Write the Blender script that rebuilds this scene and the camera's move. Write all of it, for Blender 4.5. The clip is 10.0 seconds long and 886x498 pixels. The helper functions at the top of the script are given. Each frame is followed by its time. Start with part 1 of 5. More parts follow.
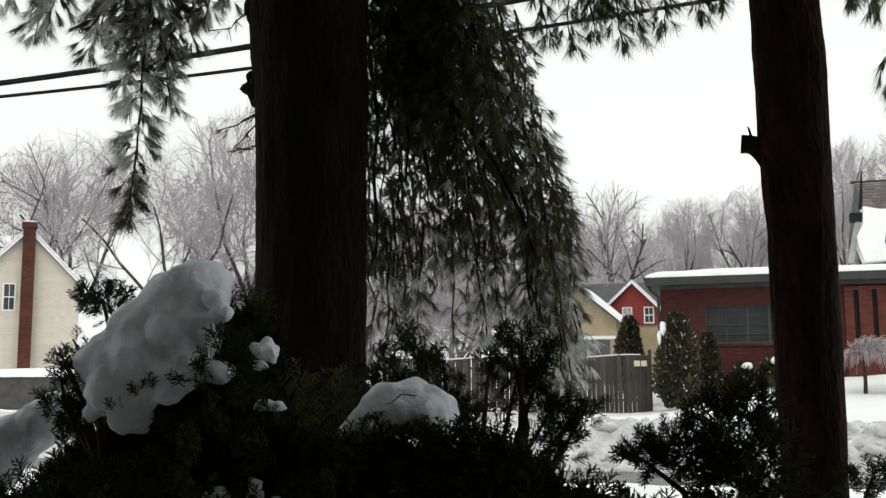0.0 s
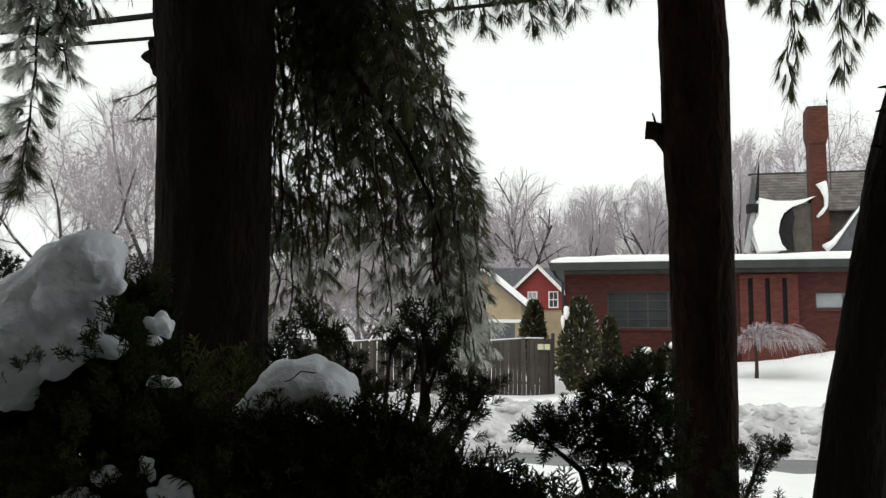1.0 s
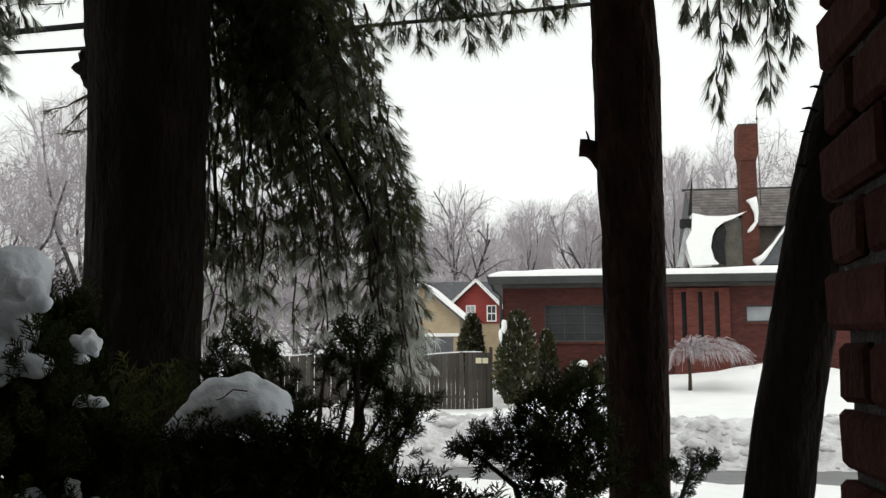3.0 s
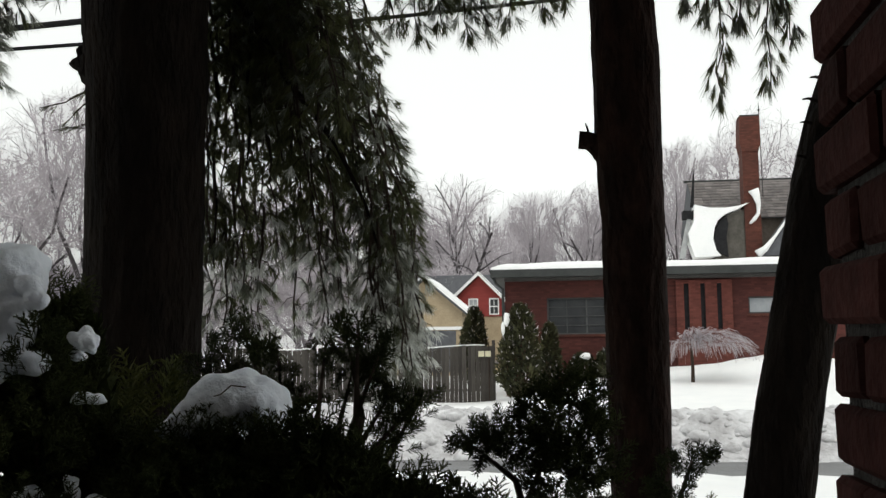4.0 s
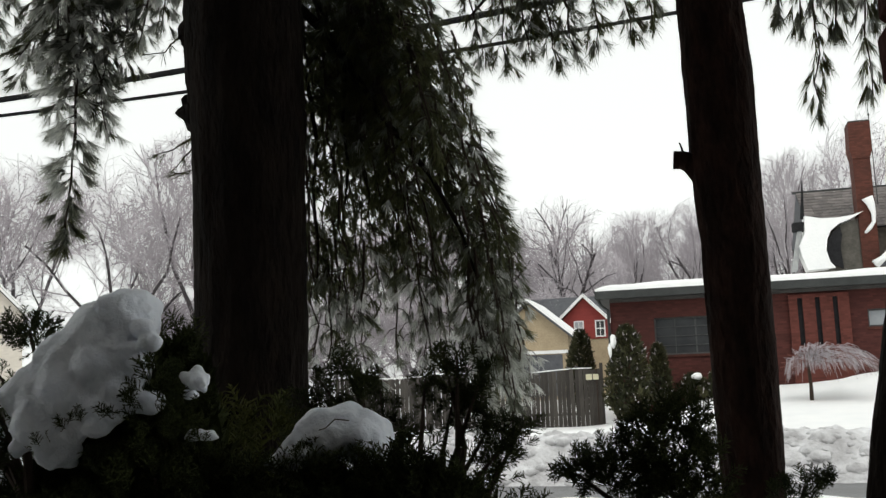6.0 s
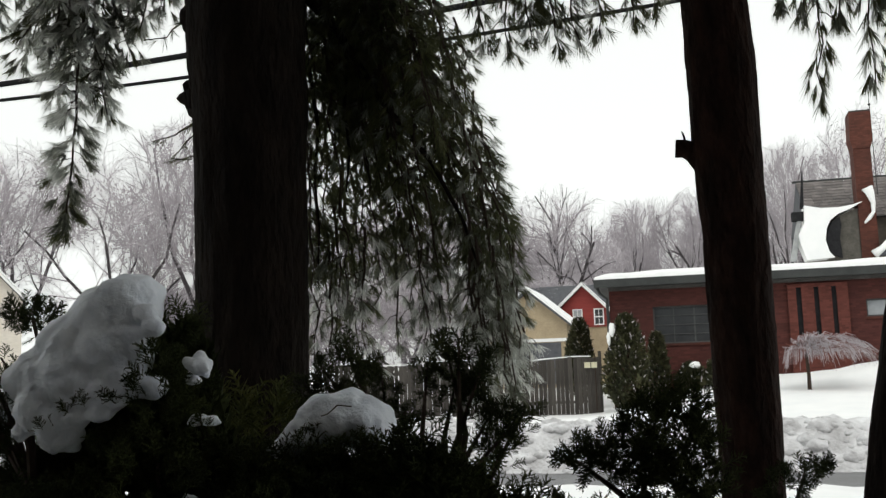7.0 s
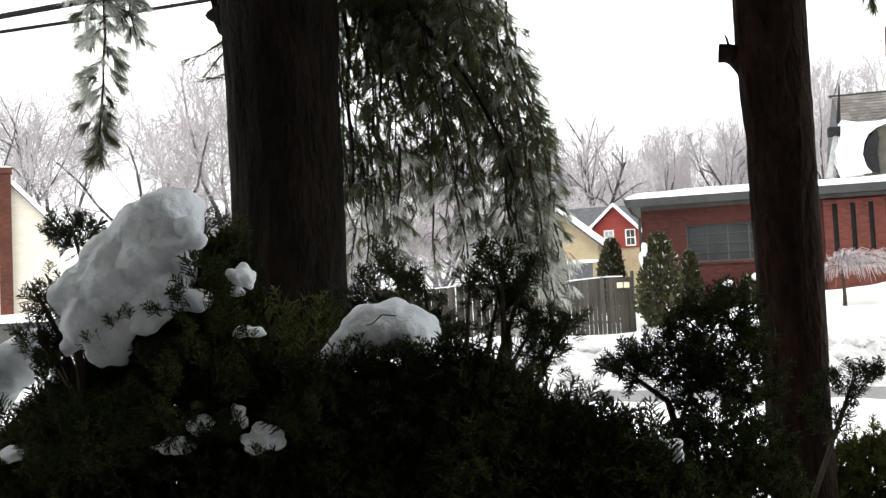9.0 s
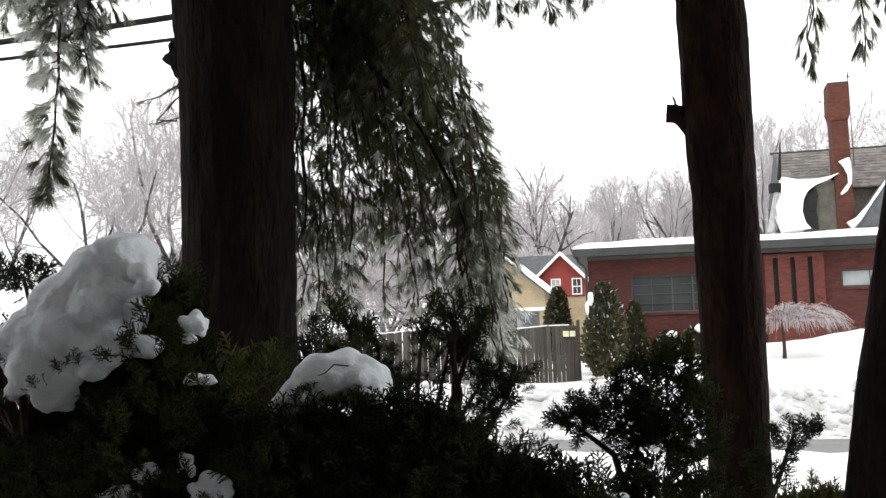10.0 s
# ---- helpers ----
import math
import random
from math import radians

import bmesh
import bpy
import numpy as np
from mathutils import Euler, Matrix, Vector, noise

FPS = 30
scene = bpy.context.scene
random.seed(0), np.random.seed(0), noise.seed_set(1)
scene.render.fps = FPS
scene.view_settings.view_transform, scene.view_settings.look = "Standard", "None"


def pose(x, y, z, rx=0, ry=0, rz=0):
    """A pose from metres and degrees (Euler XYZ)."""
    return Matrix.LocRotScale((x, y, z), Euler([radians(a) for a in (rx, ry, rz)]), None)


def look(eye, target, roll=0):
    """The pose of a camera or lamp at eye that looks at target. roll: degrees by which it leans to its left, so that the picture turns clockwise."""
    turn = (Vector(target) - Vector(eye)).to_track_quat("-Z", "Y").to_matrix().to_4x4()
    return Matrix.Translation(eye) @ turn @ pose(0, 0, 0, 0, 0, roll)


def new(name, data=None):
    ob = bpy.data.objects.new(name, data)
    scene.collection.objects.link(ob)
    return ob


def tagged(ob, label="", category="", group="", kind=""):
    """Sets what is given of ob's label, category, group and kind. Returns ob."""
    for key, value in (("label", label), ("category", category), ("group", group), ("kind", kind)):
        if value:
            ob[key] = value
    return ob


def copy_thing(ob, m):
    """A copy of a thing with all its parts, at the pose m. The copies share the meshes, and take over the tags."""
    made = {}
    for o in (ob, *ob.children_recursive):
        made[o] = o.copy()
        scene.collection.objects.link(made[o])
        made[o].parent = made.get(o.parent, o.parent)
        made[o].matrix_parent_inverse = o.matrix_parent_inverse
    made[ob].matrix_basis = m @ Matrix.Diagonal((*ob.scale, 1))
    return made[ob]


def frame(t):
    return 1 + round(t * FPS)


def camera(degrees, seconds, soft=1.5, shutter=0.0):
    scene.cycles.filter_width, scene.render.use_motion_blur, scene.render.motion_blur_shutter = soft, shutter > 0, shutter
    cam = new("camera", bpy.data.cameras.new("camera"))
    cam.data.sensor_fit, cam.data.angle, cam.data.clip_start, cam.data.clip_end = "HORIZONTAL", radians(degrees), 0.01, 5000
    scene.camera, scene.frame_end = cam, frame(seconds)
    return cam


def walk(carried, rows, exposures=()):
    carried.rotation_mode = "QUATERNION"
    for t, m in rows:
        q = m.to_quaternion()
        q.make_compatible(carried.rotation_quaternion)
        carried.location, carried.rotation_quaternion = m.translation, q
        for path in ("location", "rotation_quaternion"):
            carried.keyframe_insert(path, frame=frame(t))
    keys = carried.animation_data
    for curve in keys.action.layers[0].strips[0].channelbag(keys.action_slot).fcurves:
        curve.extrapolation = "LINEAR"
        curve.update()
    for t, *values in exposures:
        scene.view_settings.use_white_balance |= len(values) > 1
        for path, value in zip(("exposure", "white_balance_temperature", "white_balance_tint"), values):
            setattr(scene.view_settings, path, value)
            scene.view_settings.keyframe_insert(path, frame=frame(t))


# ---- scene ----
cam = camera(49.9, 10.0, soft=1.45)
PATH = [
    (0, (0.075, -0.088, 2.01), (-0.5, 1.811, 2.258), -0.4),
    (0.5, (0.076, -0.071, 2.005), (-0.353, 1.866, 2.258), -0.1),
    (1, (0.078, -0.05, 1.997), (-0.312, 1.9, 2.208), 0.2),
    (1.5, (0.082, -0.027, 1.999), (-0.291, 1.926, 2.208), -0.0),
    (2, (0.088, -0.032, 1.998), (-0.227, 1.933, 2.199), 0.2),
    (2.5, (0.091, -0.038, 2.003), (-0.165, 1.932, 2.238), 0.5),
    (2.7, (0.091, -0.053, 2.004), (-0.165, 1.916, 2.244), 0.1),
    (3.8, (0.1, -0.051, 2.01), (-0.168, 1.917, 2.239), -0.3),
    (4, (0.103, -0.04, 2.009), (-0.165, 1.929, 2.235), -0.5),
    (4.5, (0.113, -0.045, 2.006), (-0.197, 1.918, 2.232), -0.9),
    (5, (0.115, -0.02, 2.0), (-0.252, 1.937, 2.185), -1.9),
    (5.5, (0.131, -0.048, 2.007), (-0.308, 1.89, 2.233), -2.2),
    (5.7, (0.14, -0.073, 2.022), (-0.323, 1.851, 2.307), -2.3),
    (6.8, (0.126, -0.075, 2.018), (-0.365, 1.845, 2.283), -1.9),
    (7, (0.127, -0.079, 2.02), (-0.349, 1.846, 2.277), -1.8),
    (7.5, (0.116, -0.063, 2.011), (-0.377, 1.863, 2.235), -2.1),
    (8, (0.112, -0.05, 1.999), (-0.375, 1.881, 2.187), -2.2),
    (8.5, (0.098, -0.026, 1.985), (-0.402, 1.906, 2.119), -2.7),
    (9, (0.074, -0.037, 1.976), (-0.472, 1.885, 2.078), -2.7),
    (9.5, (0.074, -0.063, 1.992), (-0.393, 1.874, 2.163), -2.0),
    (10, (0.067, -0.079, 1.995), (-0.368, 1.864, 2.187), -1.6),
]
EXPO = [(0, -0.98), (7.5, -0.98), (8.0, -0.95), (8.5, -0.6), (9.0, 0.0), (9.5, 0.0), (10.0, -0.18)]
walk(cam, [(t, look(eye, target, roll)) for t, eye, target, roll in PATH], exposures=EXPO)

# ---- light ----
SKY_L = 2.2
world = bpy.data.worlds.new("overcast_sky")
scene.world = world
world.use_nodes = True
wn, wl = world.node_tree.nodes, world.node_tree.links
wn.clear()
sky = wn.new("ShaderNodeTexSky")
sky.sky_type = 'NISHITA'
sky.sun_disc = False
sky.sun_elevation, sky.sun_rotation = radians(38), radians(200)
sat = wn.new("ShaderNodeHueSaturation")
sat.inputs["Saturation"].default_value = 0.12
sat.inputs["Value"].default_value = 0.10
cloud = wn.new("ShaderNodeMix")
cloud.data_type = 'RGBA'
cloud.inputs[0].default_value = 0.85
cloud.inputs[7].default_value = (0.965, 1.0, 0.965, 1)
bgd = wn.new("ShaderNodeBackground")
bgd.inputs["Strength"].default_value = SKY_L
wout = wn.new("ShaderNodeOutputWorld")
wl.new(sky.outputs[0], sat.inputs["Color"])
wl.new(sat.outputs[0], cloud.inputs[6])
wl.new(cloud.outputs[2], bgd.inputs["Color"])
wl.new(bgd.outputs[0], wout.inputs[0])
sun_data = bpy.data.lights.new("sun", 'SUN')
sun_data.energy, sun_data.angle, sun_data.color = 1.5, radians(25), (1.0, 0.96, 0.92)
sun = new("sun", sun_data)
sun.matrix_world = look((0, 0, 60), (-12, 34, 10))


# ---- materials ----
def mat(name, col, col2=None, rough=0.8, scale=4.0, detail=6.0, bump=0.0, bscale=None, metal=0.0, stretch=(1, 1, 1),
        island=0.0, spec=0.3, rnd=0.0, sheen=None, fine=None):
    """Two-tone noise material with grain and relief; island / rnd vary the value piece by piece."""
    m = bpy.data.materials.new(name)
    m.use_nodes = True
    n, l = m.node_tree.nodes, m.node_tree.links
    b = n["Principled BSDF"]
    b.inputs["Roughness"].default_value = rough
    b.inputs["Metallic"].default_value = metal
    b.inputs["Specular IOR Level"].default_value = spec
    tc = n.new("ShaderNodeTexCoord")
    mp = n.new("ShaderNodeMapping")
    mp.inputs["Scale"].default_value = stretch
    l.new(tc.outputs["Object"], mp.inputs[0])
    nz = n.new("ShaderNodeTexNoise")
    nz.inputs["Scale"].default_value, nz.inputs["Detail"].default_value = scale, detail
    nz.inputs["Roughness"].default_value = 0.65
    l.new(mp.outputs[0], nz.inputs["Vector"])
    rmp = n.new("ShaderNodeValToRGB")
    rmp.color_ramp.elements[0].position, rmp.color_ramp.elements[1].position = 0.32, 0.68
    rmp.color_ramp.elements[0].color = (*col, 1)
    rmp.color_ramp.elements[1].color = (*(col2 or [min(1, c * 1.25) for c in col]), 1)
    l.new(nz.outputs[0], rmp.inputs[0])
    out = rmp.outputs[0]
    if fine:
        nf = n.new("ShaderNodeTexNoise")
        nf.inputs["Scale"].default_value, nf.inputs["Detail"].default_value = fine, 4
        l.new(mp.outputs[0], nf.inputs["Vector"])
        mr = n.new("ShaderNodeMapRange")
        mr.inputs[3].default_value, mr.inputs[4].default_value = 0.7, 1.3
        l.new(nf.outputs[0], mr.inputs[0])
        hv = n.new("ShaderNodeHueSaturation")
        l.new(out, hv.inputs["Color"])
        l.new(mr.outputs[0], hv.inputs["Value"])
        out = hv.outputs[0]
    if island or rnd:
        src = n.new("ShaderNodeNewGeometry").outputs["Random Per Island"] if island else n.new("ShaderNodeObjectInfo").outputs["Random"]
        amt = island or rnd
        mr = n.new("ShaderNodeMapRange")
        mr.inputs[3].default_value, mr.inputs[4].default_value = 1 - amt, 1 + amt
        l.new(src, mr.inputs[0])
        hv = n.new("ShaderNodeHueSaturation")
        l.new(out, hv.inputs["Color"])
        l.new(mr.outputs[0], hv.inputs["Value"])
        out = hv.outputs[0]
    l.new(out, b.inputs["Base Color"])
    if bump:
        nb = n.new("ShaderNodeTexNoise")
        nb.inputs["Scale"].default_value, nb.inputs["Detail"].default_value = bscale or scale * 3, 6
        l.new(mp.outputs[0], nb.inputs["Vector"])
        bp = n.new("ShaderNodeBump")
        bp.inputs["Strength"].default_value = bump
        bp.inputs["Distance"].default_value = 0.05
        l.new(nb.outputs[0], bp.inputs["Height"])
        l.new(bp.outputs[0], b.inputs["Normal"])
    return m


def brick_mat(name, c1, c2, mortar, course=0.068):
    """Running-bond brickwork for walls far off."""
    m = mat(name, c1, c2, rough=0.85, scale=0.6, bump=0.2, bscale=30)
    n, l = m.node_tree.nodes, m.node_tree.links
    b = n["Principled BSDF"]
    old = b.inputs["Base Color"].links[0].from_socket
    tc = n.new("ShaderNodeTexCoord")
    sp = n.new("ShaderNodeSeparateXYZ")
    l.new(tc.outputs["Object"], sp.inputs[0])
    ad = n.new("ShaderNodeMath")
    l.new(sp.outputs[0], ad.inputs[0])
    l.new(sp.outputs[1], ad.inputs[1])
    cb = n.new("ShaderNodeCombineXYZ")
    l.new(ad.outputs[0], cb.inputs[0])
    l.new(sp.outputs[2], cb.inputs[1])
    bt = n.new("ShaderNodeTexBrick")
    bt.inputs["Scale"].default_value = 1.0
    bt.inputs["Brick Width"].default_value, bt.inputs["Row Height"].default_value = course * 3, course
    bt.inputs["Mortar Size"].default_value = 0.006
    bt.inputs["Color1"].default_value = (1, 1, 1, 1)
    bt.inputs["Color2"].default_value = (0.62, 0.6, 0.6, 1)
    bt.inputs["Mortar"].default_value = (*mortar, 1)
    l.new(cb.outputs[0], bt.inputs["Vector"])
    mx = n.new("ShaderNodeMix")
    mx.data_type, mx.blend_type = 'RGBA', 'MULTIPLY'
    mx.inputs[0].default_value = 1.0
    l.new(old, mx.inputs[6])
    l.new(bt.outputs[0], mx.inputs[7])
    l.new(mx.outputs[2], b.inputs["Base Color"])
    return m


def snow_mat(name, c1, c2, scale, bump, bscale):
    m = mat(name, c1, c2, rough=0.6, scale=scale, bump=bump, bscale=bscale, spec=0.25)
    b = m.node_tree.nodes["Principled BSDF"]
    b.inputs["Subsurface Weight"].default_value = 0.0
    return m


def thin(m, share):
    """Lets light through thin leaves, needles and ice."""
    n, l = m.node_tree.nodes, m.node_tree.links
    b = n["Principled BSDF"]
    tr = n.new("ShaderNodeBsdfTranslucent")
    l.new(b.inputs["Base Color"].links[0].from_socket, tr.inputs["Color"])
    mx = n.new("ShaderNodeMixShader")
    mx.inputs[0].default_value = share
    l.new(b.outputs[0], mx.inputs[1])
    l.new(tr.outputs[0], mx.inputs[2])
    l.new(mx.outputs[0], n["Material Output"].inputs["Surface"])
    return m


M_SNOW = snow_mat("snow", (0.86, 0.87, 0.87), (0.93, 0.93, 0.92), 1.2, 0.25, 9)
# wet snow under the trees; the blue cast of shade is in its colour
M_SNOWCAP = snow_mat("shade_blue_wet_snow", (0.77, 0.81, 0.89), (0.85, 0.88, 0.94), 9, 0.35, 34)
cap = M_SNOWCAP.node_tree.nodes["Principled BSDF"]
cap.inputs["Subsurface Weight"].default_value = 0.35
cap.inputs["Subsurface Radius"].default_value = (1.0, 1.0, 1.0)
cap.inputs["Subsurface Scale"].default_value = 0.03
M_BANK = snow_mat("ploughed_snow", (0.40, 0.39, 0.395), (0.80, 0.80, 0.81), 2.2, 1.0, 9)
M_ROAD = mat("wet_asphalt", (0.10, 0.10, 0.10), (0.17, 0.17, 0.175), rough=0.45, scale=1.2, bump=0.3, bscale=40, stretch=(0.15, 1, 1), fine=30)
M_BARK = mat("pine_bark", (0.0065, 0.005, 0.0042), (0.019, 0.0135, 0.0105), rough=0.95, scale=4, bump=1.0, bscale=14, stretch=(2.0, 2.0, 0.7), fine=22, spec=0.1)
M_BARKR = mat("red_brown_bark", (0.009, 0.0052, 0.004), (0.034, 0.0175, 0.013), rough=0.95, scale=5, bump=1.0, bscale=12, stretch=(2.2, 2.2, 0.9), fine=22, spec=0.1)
M_TWIG = mat("dark_twig", (0.035, 0.026, 0.02), (0.07, 0.05, 0.04), rough=0.9, scale=20, spec=0.1)
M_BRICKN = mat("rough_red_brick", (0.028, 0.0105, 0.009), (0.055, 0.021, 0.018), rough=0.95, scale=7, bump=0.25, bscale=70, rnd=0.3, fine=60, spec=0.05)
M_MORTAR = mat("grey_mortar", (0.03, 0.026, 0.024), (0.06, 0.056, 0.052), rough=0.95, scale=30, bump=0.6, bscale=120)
M_BRICKF = brick_mat("red_brickwork", (0.064, 0.019, 0.016), (0.098, 0.030, 0.024), (0.8, 0.75, 0.72))
M_BRICKC = brick_mat("orange_brickwork", (0.135, 0.045, 0.03), (0.065, 0.024, 0.018), (0.7, 0.66, 0.62))
M_BRICKP = brick_mat("bright_red_brickwork", (0.115, 0.034, 0.026), (0.15, 0.046, 0.035), (0.8, 0.75, 0.72))
M_FASCIA = mat("grey_green_fascia", (0.030, 0.033, 0.032), (0.05, 0.053, 0.052), rough=0.6, scale=2, fine=20)
M_GLASS = mat("dull_window_glass", (0.03, 0.032, 0.035), (0.06, 0.063, 0.066), rough=0.2, scale=1.2, spec=0.6)
M_GLASSL = mat("pale_window_glass", (0.30, 0.32, 0.34), (0.42, 0.44, 0.46), rough=0.15, scale=2, spec=0.6)
M_STEEL = mat("dark_steel_sash", (0.035, 0.035, 0.035), (0.06, 0.06, 0.06), rough=0.6, scale=5)
M_SASH = mat("grey_steel_sash", (0.055, 0.055, 0.055), (0.085, 0.085, 0.085), rough=0.6, scale=5)
M_SLATE = mat("weathered_slate", (0.10, 0.092, 0.092), (0.21, 0.185, 0.175), rough=0.8, scale=3, bump=0.3, bscale=14, stretch=(1, 1, 4), island=0.25)
M_SHINGLE = mat("dark_shingle", (0.07, 0.073, 0.082), (0.11, 0.113, 0.122), rough=0.85, scale=4, fine=20)
M_WHITE = mat("white_trim_paint", (0.76, 0.76, 0.75), (0.82, 0.82, 0.81), rough=0.5, scale=5)
M_REDSIDE = mat("red_siding", (0.21, 0.032, 0.028), (0.27, 0.045, 0.038), rough=0.7, scale=2, fine=14, stretch=(0.3, 0.3, 3))
M_TAN = mat("tan_stucco", (0.33, 0.26, 0.17), (0.41, 0.33, 0.22), rough=0.85, scale=1.5, fine=12)
M_CREAM = mat("cream_siding", (0.57, 0.52, 0.45), (0.65, 0.60, 0.53), rough=0.7, scale=0.8, fine=12, stretch=(0.3, 0.3, 3))
M_FENCE = mat("weathered_grey_board", (0.034, 0.030, 0.026), (0.080, 0.072, 0.064), rough=0.9, scale=5, bump=0.5, bscale=20, stretch=(2, 2, 0.25), rnd=0.3, fine=30)
M_NEEDLE = mat("pine_needles", (0.045, 0.055, 0.021), (0.125, 0.13, 0.052), rough=0.6, scale=2.5, island=0.45)
M_ICE = mat("iced_pine_needles", (0.50, 0.51, 0.46), (0.86, 0.865, 0.84), rough=0.3, scale=3.5, island=0.35, spec=0.5)
M_HALFICE = mat("glazed_pine_needles", (0.085, 0.092, 0.06), (0.26, 0.27, 0.215), rough=0.35, scale=3.5, island=0.45, spec=0.5)
M_JUN = mat("juniper_scale_leaves", (0.016, 0.022, 0.008), (0.052, 0.060, 0.020), rough=0.8, scale=3, island=0.45, spec=0.08)
M_JUNB = mat("yellow_green_juniper", (0.045, 0.055, 0.014), (0.12, 0.12, 0.035), rough=0.75, scale=3, island=0.4, spec=0.1)
M_ARBO = mat("arborvitae_leaves", (0.014, 0.019, 0.007), (0.062, 0.058, 0.022), rough=0.6, scale=1.5, island=0.45)
M_FROST = mat("frosted_twigs", (0.36, 0.33, 0.35), (0.58, 0.54, 0.57), rough=0.6, scale=0.6, island=0.25)
M_LIMB = mat("wet_grey_limb", (0.042, 0.036, 0.038), (0.09, 0.08, 0.083), rough=0.85, scale=2, fine=12)
M_WIRE = mat("black_cable_sheath", (0.016, 0.016, 0.017), (0.03, 0.03, 0.032), rough=0.8, scale=6, spec=0.05)
M_PLASTER = mat("porch_plaster", (0.10, 0.09, 0.08), (0.14, 0.13, 0.12), rough=0.9, scale=2, fine=20)
M_PLATE = mat("pale_yellow_plate", (0.62, 0.58, 0.40), (0.72, 0.68, 0.50), rough=0.5, scale=8)
M_DARKROOF = mat("dark_wet_board", (0.05, 0.047, 0.045), (0.09, 0.085, 0.08), rough=0.8, scale=3, fine=18)
M_GREYSNOW = snow_mat("dirty_thin_snow", (0.26, 0.27, 0.27), (0.42, 0.43, 0.43), 3, 0.4, 12)


for m_, k_ in ((M_NEEDLE, 0.35), (M_HALFICE, 0.45), (M_ICE, 0.5), (M_JUNB, 0.2)):
    thin(m_, k_)


# ---- building helpers ----
class Geo:
    """Vertices and faces of one mesh."""

    def __init__(self):
        self.v, self.f, self.m = [], [], []

    def add(self, v, f, mi=0):
        o = len(self.v)
        self.v.extend([tuple(p) for p in v])
        self.f.extend([tuple(i + o for i in q) for q in f])
        self.m.extend([mi] * len(f))
        return self

    def box(self, x0, x1, y0, y1, z0, z1, mi=0):
        v = [(x, y, z) for z in (z0, z1) for y in (y0, y1) for x in (x0, x1)]
        return self.add(v, [(0, 2, 3, 1), (4, 5, 7, 6), (0, 1, 5, 4), (2, 6, 7, 3), (0, 4, 6, 2), (1, 3, 7, 5)], mi)

    def prism(self, poly, y0, y1, mi=0):
        """A polygon in x and z, drawn out along y."""
        n = len(poly)
        v = [(x, y0, z) for x, z in poly] + [(x, y1, z) for x, z in poly]
        f = [tuple(range(n)), tuple(range(2 * n - 1, n - 1, -1))]
        f += [(i, i + n, (i + 1) % n + n, (i + 1) % n) for i in range(n)]
        return self.add(v, f, mi)

    def prism_x(self, poly, x0, x1, mi=0):
        """A polygon in y and z, drawn out along x."""
        n = len(poly)
        v = [(x0, y, z) for y, z in poly] + [(x1, y, z) for y, z in poly]
        f = [tuple(range(n)), tuple(range(2 * n - 1, n - 1, -1))]
        f += [(i, i + n, (i + 1) % n + n, (i + 1) % n) for i in range(n)]
        return self.add(v, f, mi)

    def tube(self, pts, rad, sides=6, mi=0, wob=0.0, cap=True):
        pts = [Vector(p) for p in pts]
        n = len(pts)
        v, f = [], []
        d0 = (pts[1] - pts[0]).normalized()
        u = d0.orthogonal().normalized()
        for i, p in enumerate(pts):
            d = (pts[min(i + 1, n - 1)] - pts[max(i - 1, 0)]).normalized()
            u = (u - d * u.dot(d)).normalized()
            w = d.cross(u)
            for k in range(sides):
                a = 2 * math.pi * k / sides
                r = rad[i] * (1 + wob * (noise.noise(p * 3 + Vector((k * 1.7, k * 0.9, i * 0.13))))) if wob else rad[i]
                v.append(p + (u * math.cos(a) + w * math.sin(a)) * r)
        for i in range(n - 1):
            for k in range(sides):
                k2 = (k + 1) % sides
                f.append((i * sides + k, i * sides + k2, (i + 1) * sides + k2, (i + 1) * sides + k))
        if cap:
            f.append(tuple(range(sides))[::-1])
            f.append(tuple((n - 1) * sides + k for k in range(sides)))
        return self.add(v, f, mi)

    def arrays(self, v, f, mi=0):
        """Many triangles at once, from arrays of shape (n, 3)."""
        o = len(self.v)
        self.v.extend(map(tuple, v.tolist()))
        self.f.extend(map(tuple, (f + o).tolist()))
        self.m.extend([mi] * len(f))
        return self

    def mesh(self, name, mats, smooth=False):
        me = bpy.data.meshes.new(name)
        me.from_pydata(self.v, [], self.f)
        for m in (mats if isinstance(mats, (list, tuple)) else [mats]):
            me.materials.append(m)
        me.polygons.foreach_set("material_index", self.m)
        if smooth:
            me.polygons.foreach_set("use_smooth", [True] * len(me.polygons))
        me.update()
        return me


def thing(name, label, category, loc=(0, 0, 0), group="", kind="", rz=0):
    ob = new(name)
    ob.empty_display_size = 0.1
    ob.matrix_basis = pose(*loc, 0, 0, rz)
    return tagged(ob, label, category, group, kind)


def part(name, geo, material, parent=None, label="", smooth=False, loc=None):
    ob = new(name, geo.mesh(name, material, smooth) if isinstance(geo, Geo) else geo)
    if parent:
        ob.parent = parent
    if loc:
        ob.location = loc
    if label:
        ob["label"] = label
    return ob


def solo(name, geo, material, label, category, group="", kind="", smooth=False):
    """A thing of one mesh."""
    return tagged(part(name, geo, material, smooth=smooth), label, category, group, kind)


# ---- ground ----
def sstep(a, b, x):
    t = min(1, max(0, (x - a) / (b - a)))
    return t * t * (3 - 2 * t)


